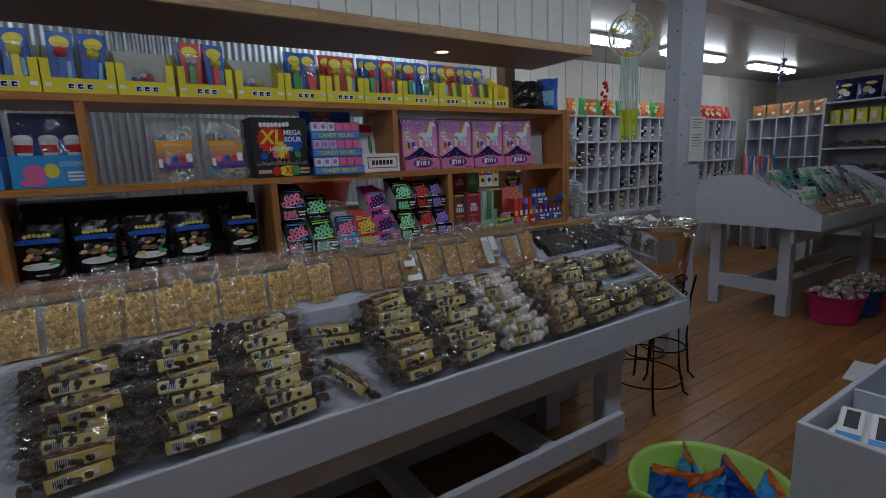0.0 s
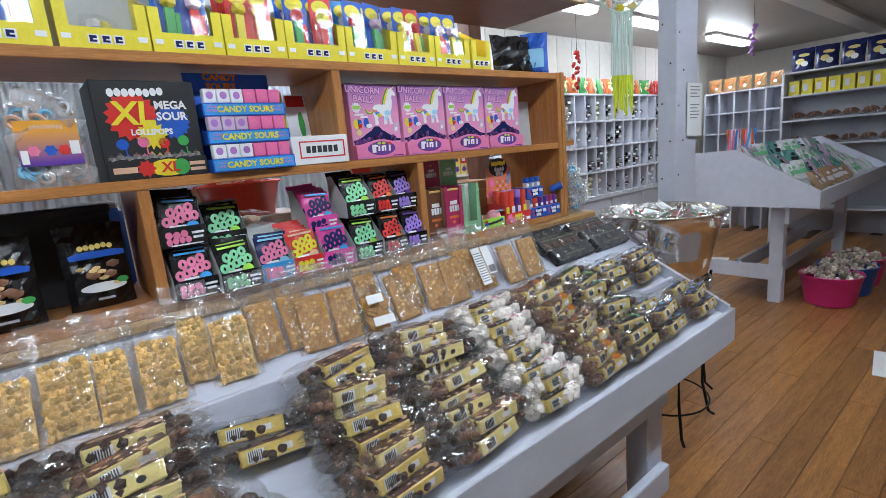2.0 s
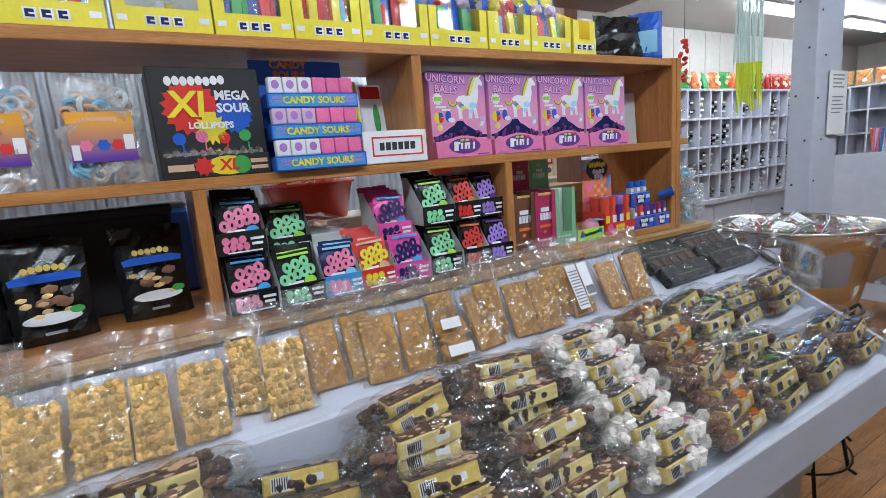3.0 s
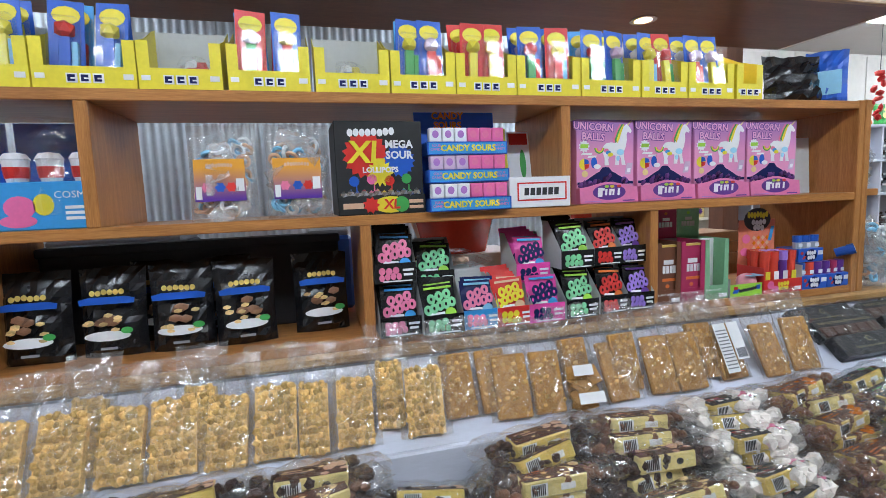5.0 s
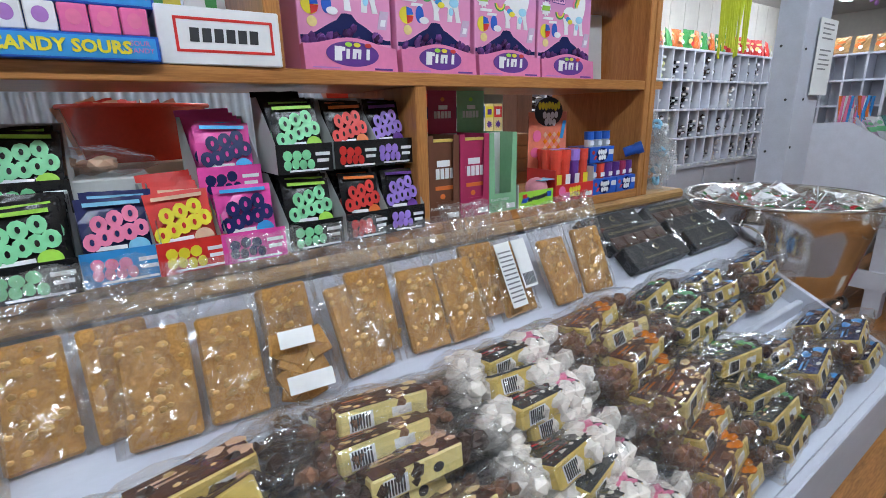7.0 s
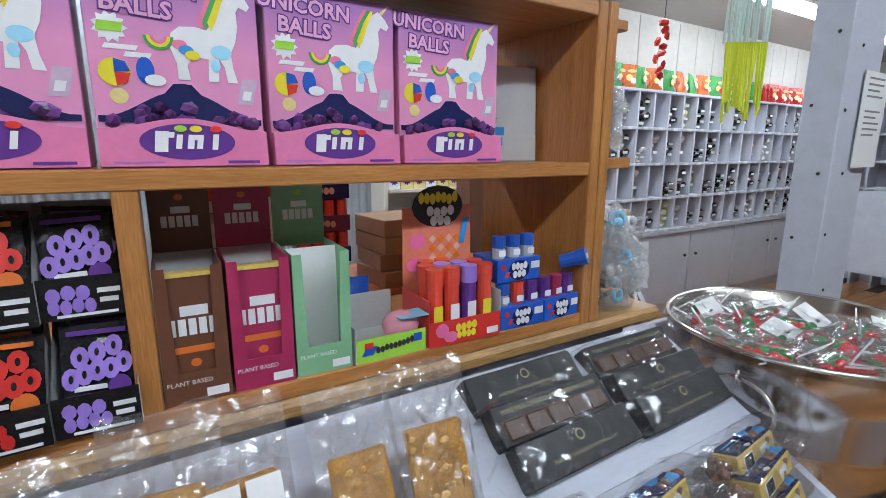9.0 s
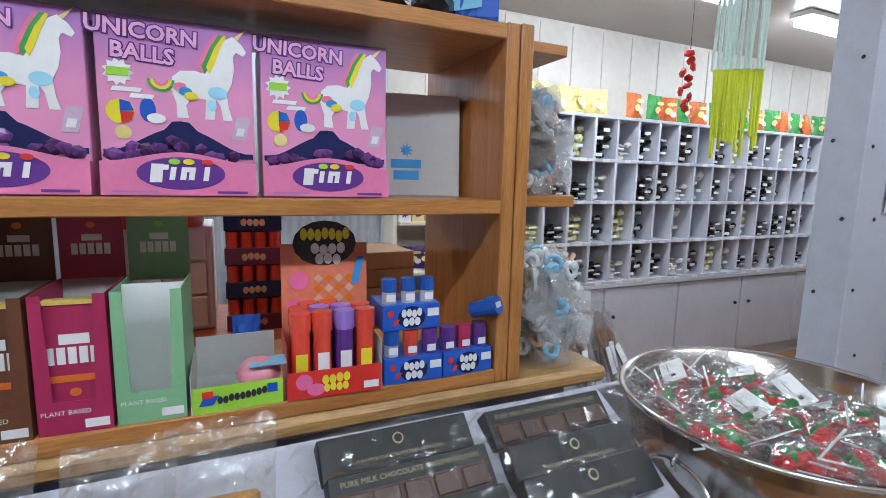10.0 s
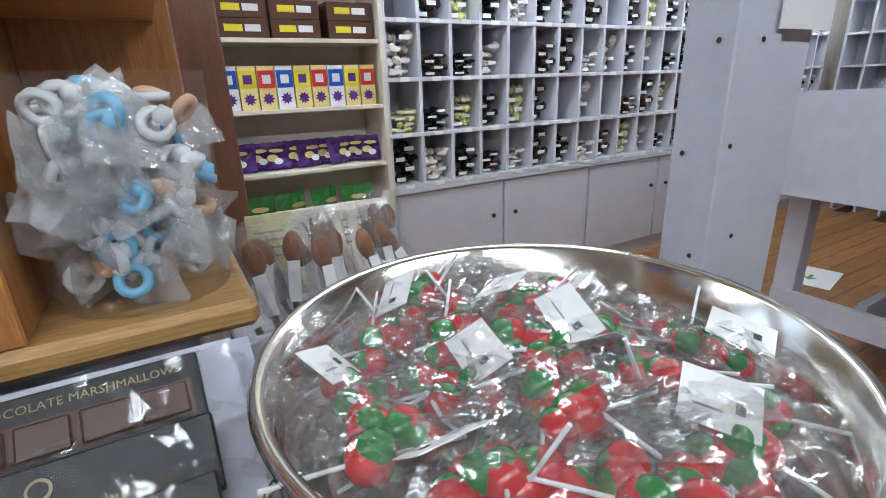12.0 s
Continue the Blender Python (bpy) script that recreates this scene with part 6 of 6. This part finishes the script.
for k, (c, l) in enumerate(((mat("teal_foil", (0.16, 0.42, 0.40), 0.3), "teal and white sweet pouch on the far stand"), (WHITE, "white sweet pouch on the far stand"), (KRAFT, "brown kraft sweet pouch on the far stand"), (SKIN, "lilac sweet pouch on the far stand"))):
    e = thing("sweet_pouch", l, "sweet pouch", pose(0, 0, -5), "pouches on the far stand")
    part("pouch", pillow(0.13, 0.17, 0.05, 6, 7, 0.006, k), c, e)
    part("print", flat([rect(-0.035, 0.04, 0.035, 0.08), oval(0, 0.11, 0.02, 0.015)], -0.03), (INK, MINT, WHITE, MINT)[k], e)
    pks.append(e)
for r in range(4):
    for i in range(13):
        y = 2.17 + 0.15 * r
        k = rp.choice((0, 1, 3, 1)) if r > 0 else rp.choice((2, 2, 1))
        copy_thing(pks[k], pose(5.05 + 0.17 * i + rp.uniform(-0.04, 0.04), y, 0.93 + (y - 2.11) * 0.544 + 0.004, -38 + rp.uniform(-12, 12), 0, rp.uniform(-35, 35)))
erase(*pks)
for x, y in ((5.02, 2.76), (5.2, 2.74), (5.5, 2.74)):
    e = thing("candy_stick_jar", "clear jar of striped candy sticks on the far stand", "candy jar", pose(x, y, 1.20))
    part("jar", cyl(0.06, 0.07, 0, 0.16, 20), JARCLEAR, e)
    for k in range(9):
        part("candy_stick", rod(bmesh.new(), (rp.uniform(-0.04, 0.04), rp.uniform(-0.04, 0.04), 0.01), (rp.uniform(-0.07, 0.07), rp.uniform(-0.05, 0.05), 0.30), 0.009), (ROSE, SKY, WHITE, ORG)[k % 4], e)

# plastic tubs of sweets on the floor
for x, y, c, l in ((5.33, 2.08, MAGPL, "magenta plastic tub heaped with wrapped sweets"), (5.72, 2.05, BLUEPL, "blue plastic tub heaped with wrapped sweets"), (6.08, 2.05, MAGPL, "magenta plastic tub heaped with sweets")):
    e = thing("plastic_tub", l, "tub", pose(x, y, 0))
    part("tub", lathe([(0, 0.004), (0.165, 0.004), (0.175, 0.02), (0.215, 0.25), (0.225, 0.255), (0.222, 0.262), (0.205, 0.25), (0.16, 0.016), (0, 0.016)], 36), c, e, smooth=True)
    s_ = thing("tub_sweets", "heap of wrapped sweets in clear packets", "sweets", pose(x, y, 0), kind="stuff")
    b = bmesh.new()
    for k in range(90):
        a, q = rp.uniform(0, 6.28), 0.2 * math.sqrt(rp.random())
        ball(b, (q * math.cos(a), q * math.sin(a), 0.235 + 0.1 * (1 - (q / 0.2) ** 2) * rp.random()), rp.uniform(0.018, 0.03), 1, (1.3, 1, 0.7), rp.random() * 3)
    part("sweets", b, mat("mixed_wraps", (0.52, 0.45, 0.38), 0.22, var=0.3, scale=20, island=0.5), s_)

# green tub with blue bags, grey bin with bars, near the start of the walk
gt = thing("green_tub", "lime green plastic tub with oval side handles", "tub", pose(1.60, 1.20, 0))
part("tub", lathe([(0, 0.03), (0.19, 0.03), (0.20, 0.04), (0.255, 0.43), (0.27, 0.44), (0.265, 0.452), (0.245, 0.44), (0.185, 0.045), (0, 0.045)], 40), LIMEPL, gt, smooth=True)
part("handle", tube([(-0.262 - 0.012 * math.sin(t), 0.075 * math.cos(t) + 0.06, 0.435 + 0.055 * math.sin(t)) for t in [math.pi * i / 10 for i in range(11)]], 0.012, 8), LIMEPL, gt, smooth=True)
part("foot_ring", lathe([(0.185, 0), (0.195, 0), (0.195, 0.032), (0.185, 0.032)], 32), LIMEPL, gt)
for i in range(9):
    a = 2 * math.pi * i / 8
    r = 0.13 if i < 8 else 0
    e = thing("snack_bag", "bright blue and orange snack bag in a green tub", "snack bag", pose(1.60 + r * math.cos(a), 1.20 + r * math.sin(a), 0.30, rp.uniform(-20, 10), rp.uniform(-15, 15), rp.uniform(0, 360)), "blue snack bags")
    part("bag", pillow(0.17, 0.18, 0.06, 7, 8, 0.009, 400 + i), SKY if i % 3 else BLUE, e)
    part("top_strip", pillow(0.16, 0.03, 0.02, 6, 2, 0.005, 500 + i), ORG, e, m=pose(0, 0, 0.165))
    part("print", flat([oval(0.02, 0.09, 0.02, 0.016), oval(-0.04, 0.12, 0.012, 0.01)], -0.042), YEL, e)
gf = tagged(part("tub_packing", cyl(0.19, 0.22, 0.05, 0.31, 24, (1.60, 1.20)), mat("packed_bags", (0.10, 0.22, 0.40), 0.4, var=0.4, scale=15)), "packed snack bags deep in the green tub", "snack bags", kind="stuff")
gb = thing("divided_bin", "grey-white painted divided display bin with chocolate bars", "display bin", pose(0, 0, 0))
part("end_board", box(1.665, 1.685, 0.45, 1.005, 0, 0.75, 0.003), PAINT, gb)
part("back_board", box(1.686, 3.2, 0.985, 1.005, 0, 0.75, 0.003), PAINT, gb)
part("side_board", box(1.686, 3.2, 0.45, 0.47, 0, 0.75, 0.003), PAINT, gb)
part("far_board", box(3.18, 3.2, 0.471, 0.984, 0, 0.75, 0.003), PAINT, gb)
part("bottom", box(1.686, 3.179, 0.471, 0.984, 0.60, 0.62), PAINT, gb)
for x in (2.05, 2.42, 2.8):
    part("partition", box(x, x + 0.015, 0.471, 0.984, 0.62, 0.745), PAINT, gb)
for i in range(6):
    e = thing("chocolate_bar", "white wrapped chocolate bar with dark block lettering", "chocolate bar", pose(1.86 + 0.015 * i, 0.93 - 0.075 * i, 0.7, 0, -8, 12), "white chocolate bars")
    part("wrapper", box(-0.09, 0.09, -0.032, 0.032, 0, 0.014, 0.004), WHITE, e)
    part("brand_block", box(-0.055 if i % 2 else -0.03, 0.07, -0.018, 0.016, 0.0145, 0.0152), INK, e)
    part("blue_end", box(-0.088, -0.06, -0.03, 0.03, 0.0145, 0.0152), SKY, e)
tagged(part("bar_stack", box(1.70, 2.04, 0.48, 0.975, 0.62, 0.69, 0.01), WHITE), "stack of white wrapped bars filling the bin", "chocolate bars")

# arrow sheets on the floor
for x, y, a in ((4.22, 1.46, 8), (6.3, 3.4, 12)):
    e = thing("floor_sheet", "white laminated sheet with a green arrow on the floor", "floor sign", pose(x, y, 0.0015, 0, 0, a))
    part("sheet", box(-0.21, 0.21, -0.15, 0.15, 0, 0.002), PAPER, e)
    b = flat([rect(-0.06, -0.012, 0.03, 0.012), [(-0.03, -0.04), (-0.09, 0.0), (-0.03, 0.04)]])
    b.transform(Matrix.Translation((0, 0, 0.0022)) @ Matrix.Rotation(-math.pi / 2, 4, "X"))
    part("arrow", b, GREEN, e)

# ---- hanging ornaments ----
dc = thing("dream_catcher", "white and yellow yarn dream catcher hanging from the ceiling", "dream catcher", pose(3.01, 2.60, 2.33, 0, 0, -30))
part("ring", tube([(0.145 * math.cos(t), 0, 0.145 * math.sin(t)) for t in [2 * math.pi * i / 40 for i in range(40)]], 0.008, 8, True), STRING, dc, smooth=True)
for k in range(8):
    a = math.pi * k / 8
    part("web_string", rod(bmesh.new(), (0.14 * math.cos(a), 0, 0.14 * math.sin(a)), (-0.14 * math.cos(a), 0, -0.14 * math.sin(a)), 0.003), STRING, dc)
for r in (0.05, 0.09, 0.115):
    part("web_ring", tube([(r * math.cos(t), 0, r * math.sin(t)) for t in [2 * math.pi * i / 24 for i in range(24)]], 0.004, 5, True), STRING, dc)
for k in range(11):
    a = 2 * math.pi * k / 11
    part("blossom", ball(bmesh.new(), (0.125 * math.cos(a), -0.012, 0.125 * math.sin(a)), 0.026, 1, (1.2, 0.4, 0.9), k), (GOLDP, PEACH, YEL)[k % 3], dc)
for k in range(18):
    x = -0.062 + 0.0073 * k
    z1 = -0.70 + 0.06 * abs(math.sin(k * 1.7))
    part("yarn_white", rod(bmesh.new(), (x, RNG.uniform(-0.01, 0.01), -0.13), (x * 0.95, RNG.uniform(-0.02, 0.02), -0.47), 0.0042, 5), STRING, dc)
    part("yarn_yellow", rod(bmesh.new(), (x * 0.95, 0, -0.47), (x * 0.9, RNG.uniform(-0.02, 0.02), z1), 0.0045, 5), STRINGY, dc)
part("hanging_cord", rod(bmesh.new(), (0, 0, 0.145), (0, 0, 0.418), 0.002), STRING, dc)
part("tag", box(-0.02, 0.02, -0.012, -0.010, 0.12, 0.2), PAPER, dc)
for x, y, z, c, l in ((3.95, 3.55, 2.05, RED, "red paper garland hanging by a cord"), (6.15, 3.0, 2.32, LILAC, "purple foil ornament hanging by a cord")):
    e = thing("hanging_ornament", l, "ornament", pose(x, y, z))
    b = bmesh.new()
    for k in range(10):
        ball(b, (rp.uniform(-0.03, 0.03), rp.uniform(-0.03, 0.03), 0.03 * k - 0.1), 0.03, 1, (1, 0.5, 0.8), k)
    part("petals", b, c, e)
    part("cord", rod(bmesh.new(), (0, 0, 0.17), (0, 0, 2.75 - z), 0.002), INK, e)

# ---- floor boards ----
PW, PL = 0.128, 2.35
pl0 = None
for j in range(36):
    y = 0.2 + j * PW
    off = (j * 0.83) % PL
    for i in range(5):
        x = -1.2 + off + i * PL - PL * 0.5
        if x + PL > 10.3:
            continue
        m = pose(x, y, 0)
        if pl0 is None:
            pl0 = part("plank", box(0.0012, PL - 0.0012, 0.0012, PW - 0.0012, -0.018, 0, 0.0012), PLANK, floor, m=m)
        else:
            share(pl0, floor, m)
tagged(part("floor_boards_side", box(-3, -0.05, 0.2015, 4.6, -0.018, -0.0012), PLANK), "varnished timber boards", "floor", kind="structure")
tagged(part("floor_boards_behind", box(-3, 10.3, -3, 0.2, -0.018, -0.0005), PLANK), "varnished timber boards", "floor", kind="structure")
